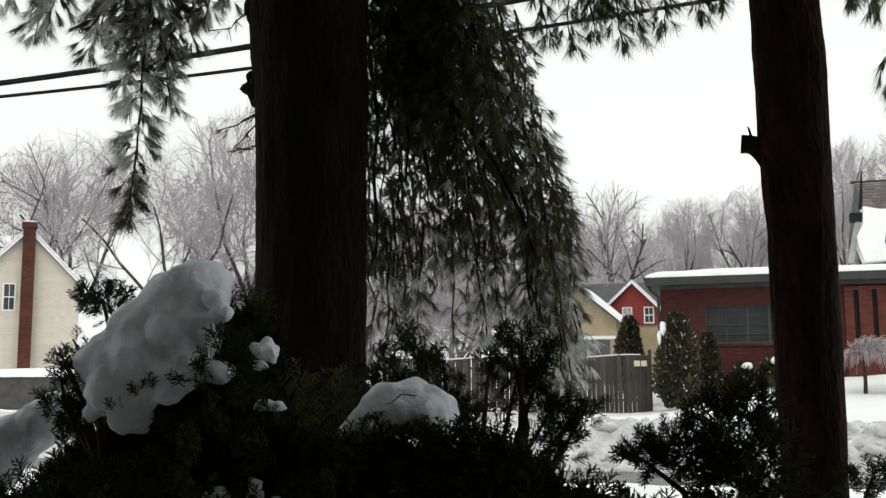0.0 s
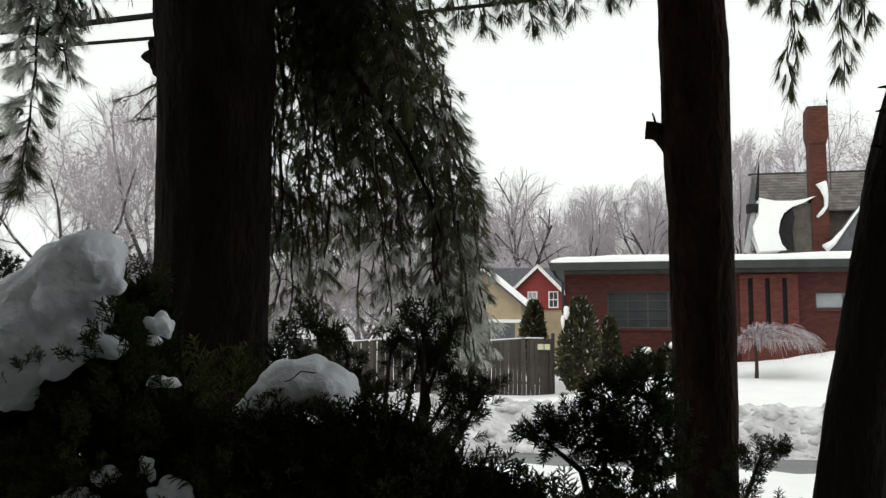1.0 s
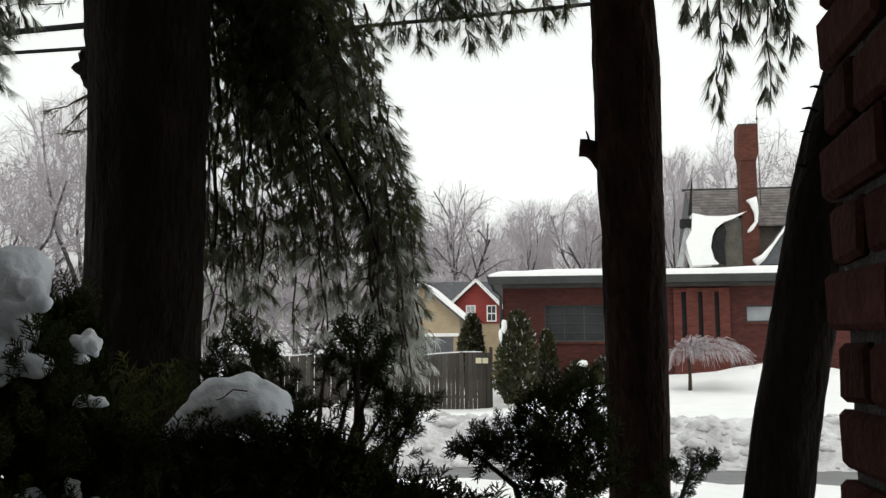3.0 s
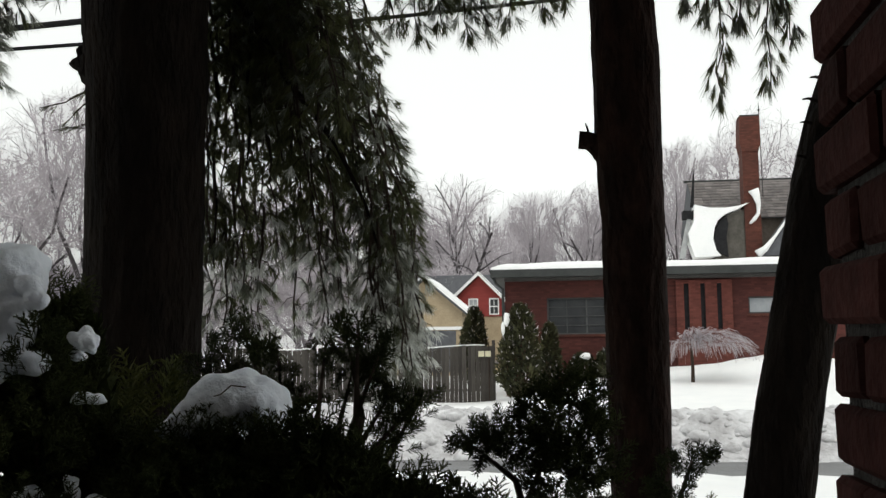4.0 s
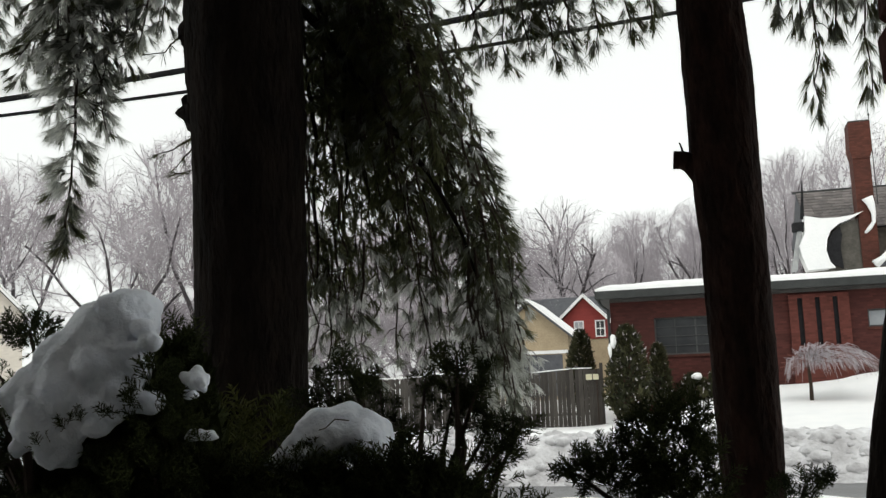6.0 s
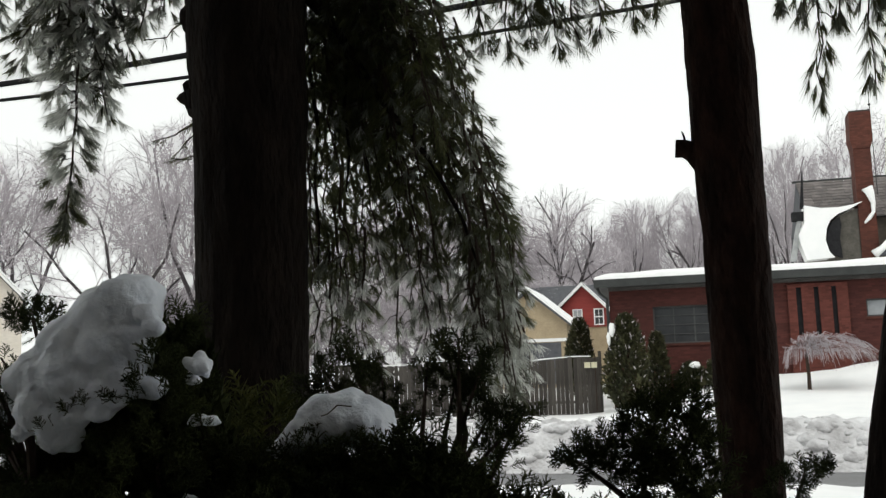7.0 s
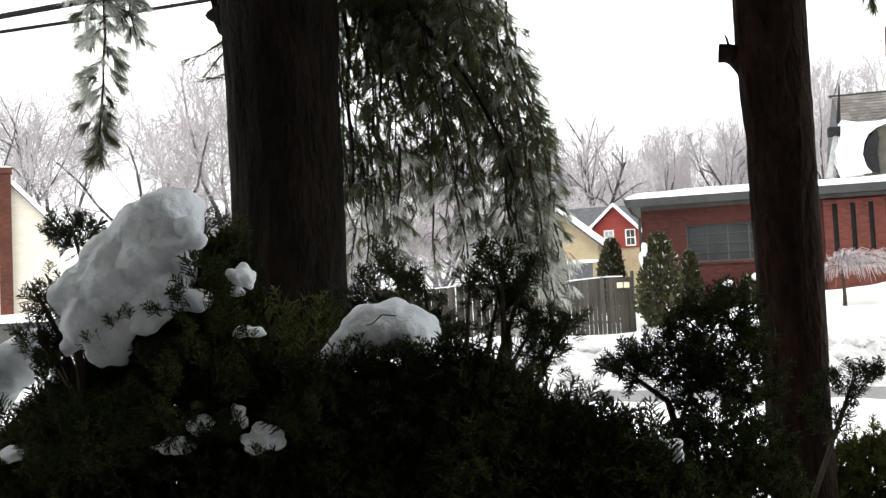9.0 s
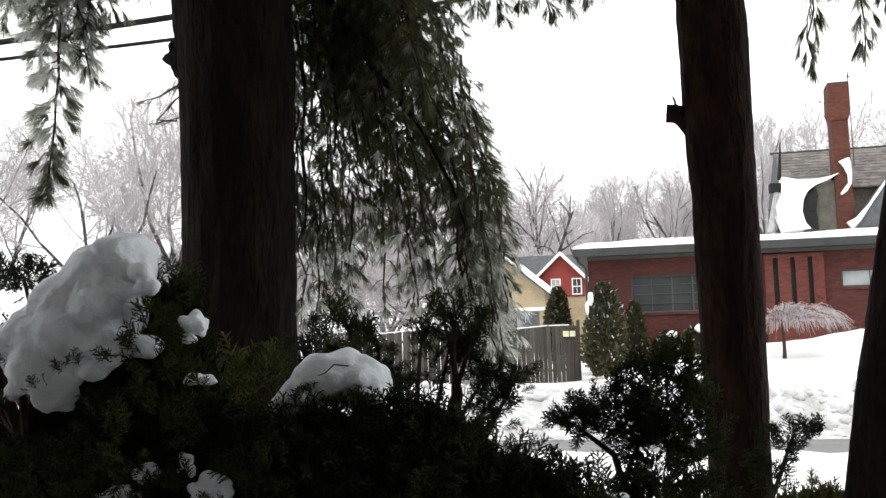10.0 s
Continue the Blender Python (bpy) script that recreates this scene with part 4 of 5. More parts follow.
def build_pine_foliage():
    rng = random.Random(17)
    big = TREES[0]
    # limbs that carry the curtain of drooping sprays
    for pts, rad in (([(-2.15, 4.8, 4.5), (-1.80, 5.1, 4.12), (-1.51, 5.2, 3.613), (-1.226, 5.2, 3.234), (-1.052, 5.2, 2.875), (-0.90, 5.3, 2.3)], [0.04, 0.028, 0.020, 0.015, 0.010, 0.005]),
                     ([(-2.0, 4.9, 4.6), (-1.80, 5.2, 4.2), (-1.745, 5.22, 3.9), (-1.765, 5.2, 3.6), (-1.735, 5.2, 3.35), (-1.76, 5.2, 3.1)], [0.028, 0.018, 0.013, 0.010, 0.008, 0.004]),
                     ([(-2.1, 4.9, 4.4), (-1.97, 5.15, 3.9), (-1.93, 5.2, 3.5), (-1.96, 5.2, 3.2), (-1.935, 5.2, 2.9), (-1.95, 5.2, 2.55)], [0.026, 0.015, 0.011, 0.009, 0.007, 0.004]),
                     ([(-2.15, 4.8, 5.4), (-1.6, 5.4, 5.5), (-1.1, 5.7, 5.0)], [0.06, 0.05, 0.03]),
                     ([(-2.2, 4.8, 5.6), (-3.0, 5.0, 5.5), (-4.3, 5.1, 4.9)], [0.06, 0.045, 0.02]),
                     ([(-2.1, 4.8, 5.2), (-1.0, 5.0, 4.9), (0.1, 5.0, 4.4)], [0.05, 0.03, 0.012])):
        part("limb", Geo().tube(pts, rad, 8, wob=0.3), M_BARK, big, smooth=True)

    def iced(p):
        low = sstep(3.0, 2.3, p[2])
        edge = sstep(-1.15, -0.85, p[0]) * sstep(3.3, 2.6, p[2])
        # last term pales needles towards the free side, standing in for light there
        return 0.03 + 0.58 * low + 0.06 * edge + 0.10 * sstep(-1.4, -1.0, p[0])

    def branch(tree, a, b, w0, w1, chance, label="drooping pine spray", bl=(0, 0, 0), step=0.055, per=2, r=0.008, wav=0.04, side=0.6, **kw):
        sp = Spray()
        sp.drooper(a, b, w0, w1, rng, step=step, per=per, r=r, belly=bl, wav=wav, side=side)
        return sp.build("branch", tree, label, chance, **kw)

    def veil(u, z, inset):
        return -2.25 + u * (along(EDGE, z)[0] - inset + 2.25)

    def hang(u, z0, z1, w0, w1, chance, label, **kw):
        """One spray that follows the spread of the curtain; u runs from the trunk to its free edge."""
        xa, xm, xb = (veil(u, z, 0.5 * (w0 + w1) * 0.9) for z in (z0, (z0 + z1) / 2, z1))
        y = rng.uniform(5.05, 6.0)
        branch(big, (xa, y, z0), (xb, y + rng.uniform(-0.08, 0.12), z1), w0, w1, chance, label, bl=(xm - (xa + xb) / 2, 0, 0), wav=0.03, **kw)

    n = 32
    for i in range(n):
        u = (i + rng.random()) / n
        low = 1.95 if u < 0.42 else 2.25 if u < 0.68 else 2.15 if u < 0.86 else 1.82
        hang(u, rng.uniform(4.2, 5.1), rng.uniform(low, low + 0.9), 0.20, 0.12, iced, "drooping pine spray", step=0.085, per=2, needles=32, length=0.09)
    for i in range(44):
        u = 0.26 + 0.7 * (i + rng.random()) / 44
        z0 = rng.uniform(3.9, 5.0)
        hang(u, z0, max(2.95, z0 - rng.uniform(0.7, 1.2)), 0.22, 0.15, lambda p: 0.06, "dense dark green pine spray", step=0.06, per=2, needles=32, length=0.09)
    for i in range(15):
        u = rng.uniform(0.05, 0.8)
        z0 = rng.uniform(2.7, 3.3)
        hang(u, z0, max(1.95, z0 - rng.uniform(0.5, 0.9)), 0.15, 0.08, iced, "hanging pine spray tipped with ice", step=0.075, per=2, needles=32, length=0.09)
    for i in range(18):
        u = rng.uniform(0.86, 1.0)
        z0 = rng.uniform(2.5, 3.2)
        hang(u, z0, rng.uniform(1.68, 2.2), 0.13, 0.08, iced, "hanging pine spray white with ice", step=0.06, per=2, needles=30, length=0.085)
    for i in range(12):
        z0 = 4.4 - 0.13 * i
        hang(1.0, z0, z0 - rng.uniform(0.35, 0.6), 0.12, 0.07, lambda p: 0.2, "ragged pine spray at the open edge", step=0.05, per=2, side=0.8)
    # sprays to the left of the trunk
    # ice glaze; the paler share above 3.3 m also paints the light on upper tufts
    glaze_and_light = lambda p: 0.74 - 0.45 * (p[2] < 3.3)
    branch(big, (-3.38, 5.0, 5.0), (-3.52, 5.0, 2.95), 0.34, 0.05, glaze_and_light, "long hanging pine spray glazed with ice", step=0.040, per=2, r=0.012, wav=0.012, side=1.1, droop=0.05, length=0.135, needles=64, width=0.0038, fan=0.6)
    for x0, z0, x1, z1, w in ((-3.6, 4.9, -4.0, 4.12, 0.16), (-3.9, 4.95, -4.45, 4.28, 0.2), (-3.5, 4.9, -3.85, 4.2, 0.14), (-3.0, 4.95, -3.05, 4.22, 0.16), (-3.42, 4.6, -3.64, 3.72, 0.12), (-3.4, 4.6, -3.3, 3.68, 0.12), (-3.45, 4.95, -3.6, 4.0, 0.2), (-3.3, 4.95, -3.3, 3.95, 0.2),
                              (-2.8, 4.95, -2.85, 4.3, 0.14), (-3.2, 4.95, -3.2, 4.1, 0.18), (-4.3, 4.95, -4.75, 4.4, 0.2), (-4.1, 4.9, -4.2, 4.3, 0.2), (-2.6, 4.9, -2.62, 4.45, 0.12)):
        branch(big, (x0, 5.0 + rng.uniform(-0.2, 0.2), z0), (x1, 5.0 + rng.uniform(-0.2, 0.2), z1), w * 1.4, 0.08, glaze_and_light, "pine spray glazed with ice", step=0.045, per=3, side=0.7, length=0.115, needles=40, fan=0.5)
    for a, b in (((-2.4, 4.75, 3.52), (-2.70, 4.75, 3.40)), ((-2.4, 4.75, 3.55), (-2.60, 4.7, 3.3)), ((-2.4, 4.7, 3.3), (-2.58, 4.7, 3.26)), ((-2.4, 4.75, 4.15), (-2.78, 4.75, 4.0))):
        branch(big, a, b, 0.06, 0.04, lambda p: 0.3, "thin live twig on the trunk", step=0.07, per=1, r=0.006, needles=10, length=0.085, width=0.0035)
    for z, rr in ((3.60, 0.10), (4.05, 0.13)):
        part("knot", snow_blob((-2.44, 4.68, z), (0.10, 0.12, rr), int(z * 10), 0.4), M_BARK, big, smooth=True)
    # second tree: sprays over the open sky
    sec = TREES[1]
    part("limb", Geo().tube([(0.36, 4.62, 5.0), (-0.2, 4.9, 4.75), (-0.9, 5.0, 4.1)], [0.03, 0.02, 0.008], 7), M_BARK, sec)
    part("limb", Geo().tube([(0.4, 4.62, 5.1), (0.8, 4.9, 4.8), (1.25, 5.0, 4.3)], [0.03, 0.02, 0.01], 7), M_BARK, sec)
    for x0, z0, x1, z1, w in ((-0.95, 4.4, -0.86, 3.86, 0.1), (-0.75, 4.4, -0.72, 3.78, 0.12), (-0.62, 4.35, -0.58, 3.80, 0.12), (-0.5, 4.3, -0.44, 3.76, 0.12), (-0.4, 4.35, -0.33, 3.80, 0.11),
                              (-0.25, 4.4, -0.2, 3.83, 0.11), (-0.1, 4.4, -0.02, 3.90, 0.08), (0.02, 4.4, 0.1, 3.98, 0.06), (-0.85, 4.5, -0.5, 4.0, 0.12), (-0.3, 4.5, -0.6, 3.95, 0.12)):
        branch(sec, (x0, 5.0 + rng.uniform(-0.1, 0.15), z0), (x1, 5.0 + rng.uniform(-0.1, 0.15), z1), w, 0.06, lambda p: 0.22, "pine spray hanging over the open sky", step=0.036, r=0.006, wav=0.015, needles=30, side=0.6)
    for x0, z0, x1, z1, w in ((0.95, 4.5, 0.90, 3.36, 0.10), (1.16, 4.5, 1.15, 3.40, 0.09), (0.8, 4.5, 0.72, 3.82, 0.06), (1.05, 4.4, 1.0, 3.72, 0.13), (1.25, 4.5, 1.28, 3.66, 0.08), (1.1, 4.5, 1.22, 3.85, 0.12),
                              (0.9, 4.5, 0.85, 3.85, 0.12), (0.98, 4.5, 1.08, 3.9, 0.14)):
        branch(sec, (x0, 5.0 + rng.uniform(-0.1, 0.1), z0), (x1, 5.0 + rng.uniform(-0.1, 0.1), z1), w, 0.06, lambda p: 0.28, "pine spray hanging near the roof", step=0.05, r=0.006, wav=0.02, needles=34, side=0.3, length=0.11, fan=0.5)
    # high crowns out of view, added to keep sky light off the shrubs
    for tree, c, rad, m in ((big, (-1.8, 2.7, 7.6), (3.8, 2.7, 2.5), 5600), (sec, (1.4, 2.8, 7.6), (3.0, 2.7, 2.4), 4300)):
        q = RN.normal(0, 1, (m, 3))
        q /= np.linalg.norm(q, axis=1)[:, None]
        p = np.array(c) + q * np.array(rad) * RN.uniform(0.15, 1, (m, 1)) ** 0.5
        d = q * [1, 1, 0.2]
        d /= np.linalg.norm(d, axis=1)[:, None]
        v, f = tufts(p, d, 8, 0.32, 0.052, 0.2)
        part("crown", Geo().arrays(v, f), M_NEEDLE, tree)


build_pine_foliage()


# ---- junipers under the trees ----
def sprig(seed, full):
    """One feathery juniper spray 0.2 m long, along +z: vertices and triangles."""
    rng = np.random.default_rng(seed)
    V, F = [], []

    def spike(a, d, ln, r):
        d = d / np.linalg.norm(d)
        u = np.cross(d, [0.3, 0.5, 0.8])
        u /= np.linalg.norm(u)
        w = np.cross(d, u)
        o = len(V)
        for k in range(3):
            t = 2.094 * k
            V.append(a + (u * math.cos(t) + w * math.sin(t)) * r)
        V.append(a + d * ln)
        F.extend([(o, o + 1, o + 3), (o + 1, o + 2, o + 3), (o + 2, o, o + 3)])

    L = 0.15
    spike(np.zeros(3), np.array([0, 0, 1.0]), L, 0.004)
    n = 15 if full else 14
    for i in range(n):
        s = 0.12 + 0.85 * i / n
        t = i * 2.3 + rng.uniform(-0.5, 0.5)
        out = np.array([math.cos(t), 0.6 * math.sin(t), 0.62])
        ln = (0.07 * (1 - s) + 0.03) * rng.uniform(0.8, 1.25)
        base = np.array([0, 0, s * L])
        spike(base, out, ln * (1 if full else 0.75), 0.0045 if full else 0.0065)
        if full:
            o2 = out / np.linalg.norm(out)
            for j in range(4):
                q = base + o2 * ln * (0.3 + 0.18 * j)
                dd = o2 + rng.normal(0, 0.6, 3) + [0, 0, 0.35]
                spike(q, dd, 0.027 * rng.uniform(0.7, 1.3), 0.0048)
    return np.array(V), np.array(F)


FULL = [sprig(s, True) for s in range(5)]
LITE = [sprig(s + 9, False) for s in range(4)]


def scatter(P, D, S, kinds):
    """Sprigs at P along D with sizes S, joined into arrays."""
    vs, fs, o = [], [], 0
    for p, d, s in zip(P, D, S):
        V, F = kinds[RN.integers(len(kinds))]
        d = d / np.linalg.norm(d)
        u = np.cross(d, RN.normal(0, 1, 3))
        u /= np.linalg.norm(u)
        R = np.stack([u, np.cross(d, u), d], 1)
        vs.append((V * s) @ R.T + p)
        fs.append(F + o)
        o += len(V)
    return np.concatenate(vs), np.concatenate(fs)


def blob_points(blobs, density):
    P, D = [], []
    for cx, cy, cz, rx, ry, rz in blobs:
        n = int(density * (rx * ry + rx * rz + ry * rz))
        q = RN.normal(0, 1, (n, 3))
        q /= np.linalg.norm(q, axis=1)[:, None]
        lum = np.array([1 + 0.22 * noise.noise((x * 2.2 + cx, y * 2.2 + cy, z * 2.2)) for x, y, z in q])
        k = RN.uniform(0.45, 1, (n, 1)) ** 0.5 * lum[:, None]
        P.append(np.array([cx, cy, cz]) + q * k * [rx, ry, rz])
        D.append(q * [1, 1, 0.7] + [0, 0, 0.75] + RN.normal(0, 0.28, (n, 3)))
    return np.concatenate(P), np.concatenate(D)


def bush(name, label, blobs, density, stems, mt=None, size=1.0, full=0.22, flakes=0):
    b = thing(name, label, "shrub")
    if flakes:
        P, D = blob_points([(*q[:3], q[3] * 0.8, q[4] * 0.8, q[5] * 0.8) for q in blobs], flakes)
        v, f = leaf_cloud(P, D, 0.035, RN)
        part("inner_foliage", Geo().arrays(v, f), mt or M_JUN, b, "dense shaded inner leaves")["kind"] = "stuff"
    P, D = blob_points(blobs, density)
    k = RN.random(len(P)) < full
    S = RN.uniform(0.7, 1.15, len(P)) * size
    v, f = scatter(P[k], D[k], S[k], FULL)
    part("sprays", Geo().arrays(v, f), mt or M_JUN, b, "feathery scale-leaf sprays")
    if (~k).any():
        v, f = scatter(P[~k], D[~k], S[~k] * 0.9, LITE)
        part("inner_foliage", Geo().arrays(v, f), mt or M_JUN, b)
    for st in stems:
        part("stem", Geo().tube(st, [0.016, 0.011, 0.006], 7, wob=0.3), M_TWIG, b)
    return b


def stem_bush(name, label, root, tips, mt=None, per=15, size=1.0, start=0.45):
    """An open shrub: stems from a root to tips, with sprays along their upper part."""
    b = thing(name, label, "shrub")
    P, D, S = [], [], []
    rng = random.Random(len(tips) * 7 + int(root[0] * 100))
    for tp in tips:
        a, e = Vector(root), Vector(tp)
        mid = a.lerp(e, 0.5) + Vector((rng.uniform(-0.06, 0.06), rng.uniform(-0.08, 0.08), 0.05))
        part("stem", Geo().tube([a, mid, e], [0.016, 0.010, 0.003], 6, wob=0.3), M_TWIG, b)
        for j in range(per):
            s = start + (1 - start) * (j + rng.random()) / per
            q = a.lerp(mid, s * 2) if s < 0.5 else mid.lerp(e, s * 2 - 1)
            d = (e - mid).normalized() * 0.7 + Vector((rng.gauss(0, 0.75), rng.gauss(0, 0.5), rng.gauss(0.1, 0.3)))
            P.append((q.x + rng.gauss(0, 0.022), q.y + rng.gauss(0, 0.02), q.z + rng.gauss(0, 0.008)))
            D.append(tuple(d))
            S.append(rng.uniform(0.6, 1.05) * size)
    v, f = scatter(np.array(P), np.array(D), S, FULL)
    part("sprays", Geo().arrays(v, f), mt or M_JUN, b, "feathery scale-leaf sprays")
    return b


def mound(name, label, rows, yc, depth, flakes, sprigs, stems, size=0.5, floor=0.35, mt=None):
    """A dense juniper: rows of (x, height of its top); leaves fill it and sprays clothe its top and front."""
    b = thing(name, label, "shrub")
    xs, zs = [r[0] for r in rows], [r[1] for r in rows]

    def skin(n, inner):
        x = RN.uniform(xs[0], xs[-1], n)
        top = np.interp(x, xs, zs) + np.array([0.05 * noise.noise((q * 9, 2.0, yc)) + 0.03 * noise.noise((q * 23, 5.0, yc)) for q in x])
        s = RN.uniform(0, 1, n) ** (0.7 if inner else 0.5)
        z = floor + s * (top - floor - (0.05 if inner else 0.0))
        half = depth * np.sqrt(np.clip(1 - s ** 3, 0.02, 1)) * (1 + np.array([0.45 * noise.noise((p * 4, q * 4, yc + 3)) for p, q in zip(x, z)]))
        half = half * np.sqrt(np.clip(np.minimum(x - xs[0], xs[-1] - x) / 0.18, 0.15, 1))
        y = yc + half * (RN.uniform(-0.85, 0.8, n) if inner else -np.sqrt(RN.uniform(0.2, 1.0, n)))
        out = np.stack([RN.normal(0, 0.35, n), -0.9 * (1 - s) - 0.25, 0.35 + 0.9 * s], 1)
        return np.stack([x, y, z], 1), out

    P, D = skin(flakes, True)
    v, f = leaf_cloud(P, D, 0.05, RN)
    part("inner_foliage", Geo().arrays(v, f), mt or M_JUN, b, "dense shaded inner leaves")["kind"] = "stuff"
    P, D = skin(sprigs, False)
    D = D + RN.normal(0, 0.3, D.shape)
    k = RN.random(len(P)) < 0.4
    S = RN.uniform(0.65, 1.2, len(P)) * size
    v, f = scatter(P[k], D[k], S[k], FULL)
    part("sprays", Geo().arrays(v, f), mt or M_JUN, b, "feathery scale-leaf sprays")
    v, f = scatter(P[~k] - [0, 0, 0.04], D[~k], 0.8 * S[~k], LITE)
    part("under_sprays", Geo().arrays(v, f), mt or M_JUN, b)
    for st in stems:
        part("stem", Geo().tube(st, [0.018, 0.012, 0.006], 7, wob=0.3), M_TWIG, b)
    return b


def build_junipers():
    mound("juniper", "dark upright juniper bowed under heavy snow",
          [(-2.5, 1.5), (-2.2, 1.66), (-2.0, 1.80), (-1.87, 1.85), (-1.72, 1.93), (-1.55, 2.1), (-1.45, 2.22), (-1.38, 2.24), (-1.31, 2.12), (-1.25, 1.86), (-1.15, 1.7)], 2.66, 0.24, 30000, 2300,
          [[(-1.5, 2.65, 0), (-1.5, 2.65, 1.0), (-1.4, 2.65, 2.1)], [(-1.55, 2.65, 0), (-1.7, 2.65, 0.9), (-1.85, 2.65, 1.7)], [(-1.6, 2.65, 0), (-1.9, 2.65, 0.8), (-2.2, 2.65, 1.5)]])
    mound("juniper", "broad dark juniper carrying a cap of snow",
          [(-1.35, 1.6), (-1.2, 1.75), (-1.08, 1.77), (-0.95, 1.80), (-0.75, 1.82), (-0.62, 1.80), (-0.5, 1.6)], 2.62, 0.22, 20000, 1500,
          [[(-1.0, 2.6, 0), (-1.0, 2.6, 0.9), (-0.9, 2.6, 1.65)], [(-0.9, 2.6, 0), (-0.75, 2.6, 0.9), (-0.65, 2.6, 1.65)]])
    mound("juniper", "low spreading juniper in front of the porch",
          [(-0.75, 1.70), (-0.66, 1.83), (-0.5, 1.81), (-0.34, 1.72), (-0.19, 1.65), (-0.09, 1.60), (-0.04, 1.53), (0.02, 1.42), (0.1, 1.2)], 2.55, 0.22, 20000, 2000,
          [[(-0.45, 2.55, 0), (-0.45, 2.55, 0.8), (-0.4, 2.55, 1.6)], [(-0.4, 2.55, 0), (-0.2, 2.55, 0.8), (-0.1, 2.55, 1.4)]])
    bush("juniper", "open young juniper with feathery tips before the snow",
         [(0.05, 3.2, 1.79, 0.15, 0.13, 0.13), (0.10, 3.2, 1.89, 0.08, 0.08, 0.06), (0.13, 3.2, 1.68, 0.11, 0.12, 0.12), (-0.10, 3.2, 1.72, 0.14, 0.12, 0.08), (-0.22, 3.2, 1.71, 0.08, 0.1, 0.04), (0.04, 3.2, 1.62, 0.12, 0.1, 0.08)], 2100,
         [[(-0.22, 3.2, 0.3), (-0.12, 3.2, 1.4), (0.06, 3.2, 1.82)], [(-0.02, 3.2, 1.3), (-0.1, 3.2, 1.6), (-0.24, 3.2, 1.71)],
          ], size=0.46, full=0.9, flakes=5000)
    bush("juniper", "thin twiggy juniper growth low before the snow", [(0.06, 3.0, 1.45, 0.17, 0.15, 0.12), (0.13, 3.0, 1.3, 0.17, 0.15, 0.14)], 3000,
         [[(0.1, 3.0, 0.2), (0.1, 3.0, 0.9), (0.2, 3.0, 1.45)], [(0.1, 3.0, 0.2), (0.0, 3.0, 0.9), (-0.1, 3.0, 1.45)]], size=0.5, full=0.8, flakes=12000)
    stem_bush("juniper", "dark branching juniper top above the snow cap", (-0.84, 3.0, 1.5),
              [(-1.14, 3.0, 2.0), (-1.08, 3.0, 2.06), (-0.99, 3.0, 2.12), (-0.92, 2.95, 2.08), (-0.86, 3.0, 2.02), (-1.12, 3.05, 1.92), (-1.0, 3.05, 1.96), (-1.16, 2.95, 1.86), (-0.78, 3.0, 1.9)], per=20, size=0.45, start=0.74)
    stem_bush("juniper", "dark bushy juniper top before the iced pine", (-0.66, 3.0, 1.4),
              [(-0.70, 3.0, 2.06), (-0.64, 3.0, 2.13), (-0.58, 2.95, 2.13), (-0.50, 3.0, 2.08), (-0.54, 3.05, 2.0), (-0.62, 3.05, 1.98), (-0.38, 3.0, 1.89), (-0.42, 2.95, 1.84), (-0.48, 3.0, 1.90), (-0.46, 3.0, 1.78)], per=20, size=0.45, start=0.76)
    bush("juniper", "dark juniper sprays before the snow cap", [(-0.95, 2.5, 1.64, 0.22, 0.1, 0.08), (-1.42, 2.42, 1.72, 0.16, 0.1, 0.12), (-1.72, 2.33, 1.62, 0.2, 0.1, 0.1), (-1.36, 2.45, 1.98, 0.05, 0.08, 0.12)], 2200,
         [[(-1.2, 2.75, 0.3), (-1.1, 2.72, 1.1), (-0.95, 2.55, 1.62)], [(-1.5, 2.75, 0.3), (-1.5, 2.72, 1.1), (-1.4, 2.5, 1.78)]], size=0.48, full=0.7)
    bush("juniper", "small dense juniper sprig beside the slender trunk",
         [(0.50, 3.6, 1.60, 0.09, 0.06, 0.03), (0.55, 3.6, 1.64, 0.06, 0.05, 0.03), (0.44, 3.6, 1.55, 0.08, 0.06, 0.04), (0.44, 3.6, 1.44, 0.06, 0.05, 0.05)], 2300,
         [[(0.40, 4.3, 0.3), (0.40, 4.1, 1.1), (0.52, 3.6, 1.62)]], size=0.42, full=0.95)
    bush("juniper", "dark bushy juniper tip above the snow load", [(-1.94, 2.62, 2.245, 0.075, 0.06, 0.035), (-1.9, 2.62, 2.2, 0.05, 0.06, 0.03)], 5000, [[(-1.8, 2.7, 1.2), (-1.86, 2.7, 1.8), (-1.93, 2.62, 2.24)]], size=0.36, full=0.8)
    stem_bush("juniper", "dark juniper sprigs against the cream house", (-1.82, 2.5, 1.7),
              [(-2.0, 2.5, 2.07), (-1.95, 2.5, 2.11), (-1.92, 2.45, 2.04), (-1.99, 2.5, 1.98), (-1.94, 2.45, 1.93), (-1.89, 2.4, 1.86), (-2.0, 2.5, 1.88)], per=11, size=0.46, start=0.4)
    mound("evergreen_shrub", "yellow-green clipped shrub beside the trunks", [(0.45, 0.9), (0.62, 1.2), (0.85, 1.24), (1.05, 1.22), (1.3, 1.1), (1.5, 0.7)], 5.1, 0.35, 9000, 900,
          [[(0.9, 5.1, 0), (0.9, 5.1, 0.5), (0.9, 5.1, 1.0)]], mt=M_JUNB, floor=0.2)
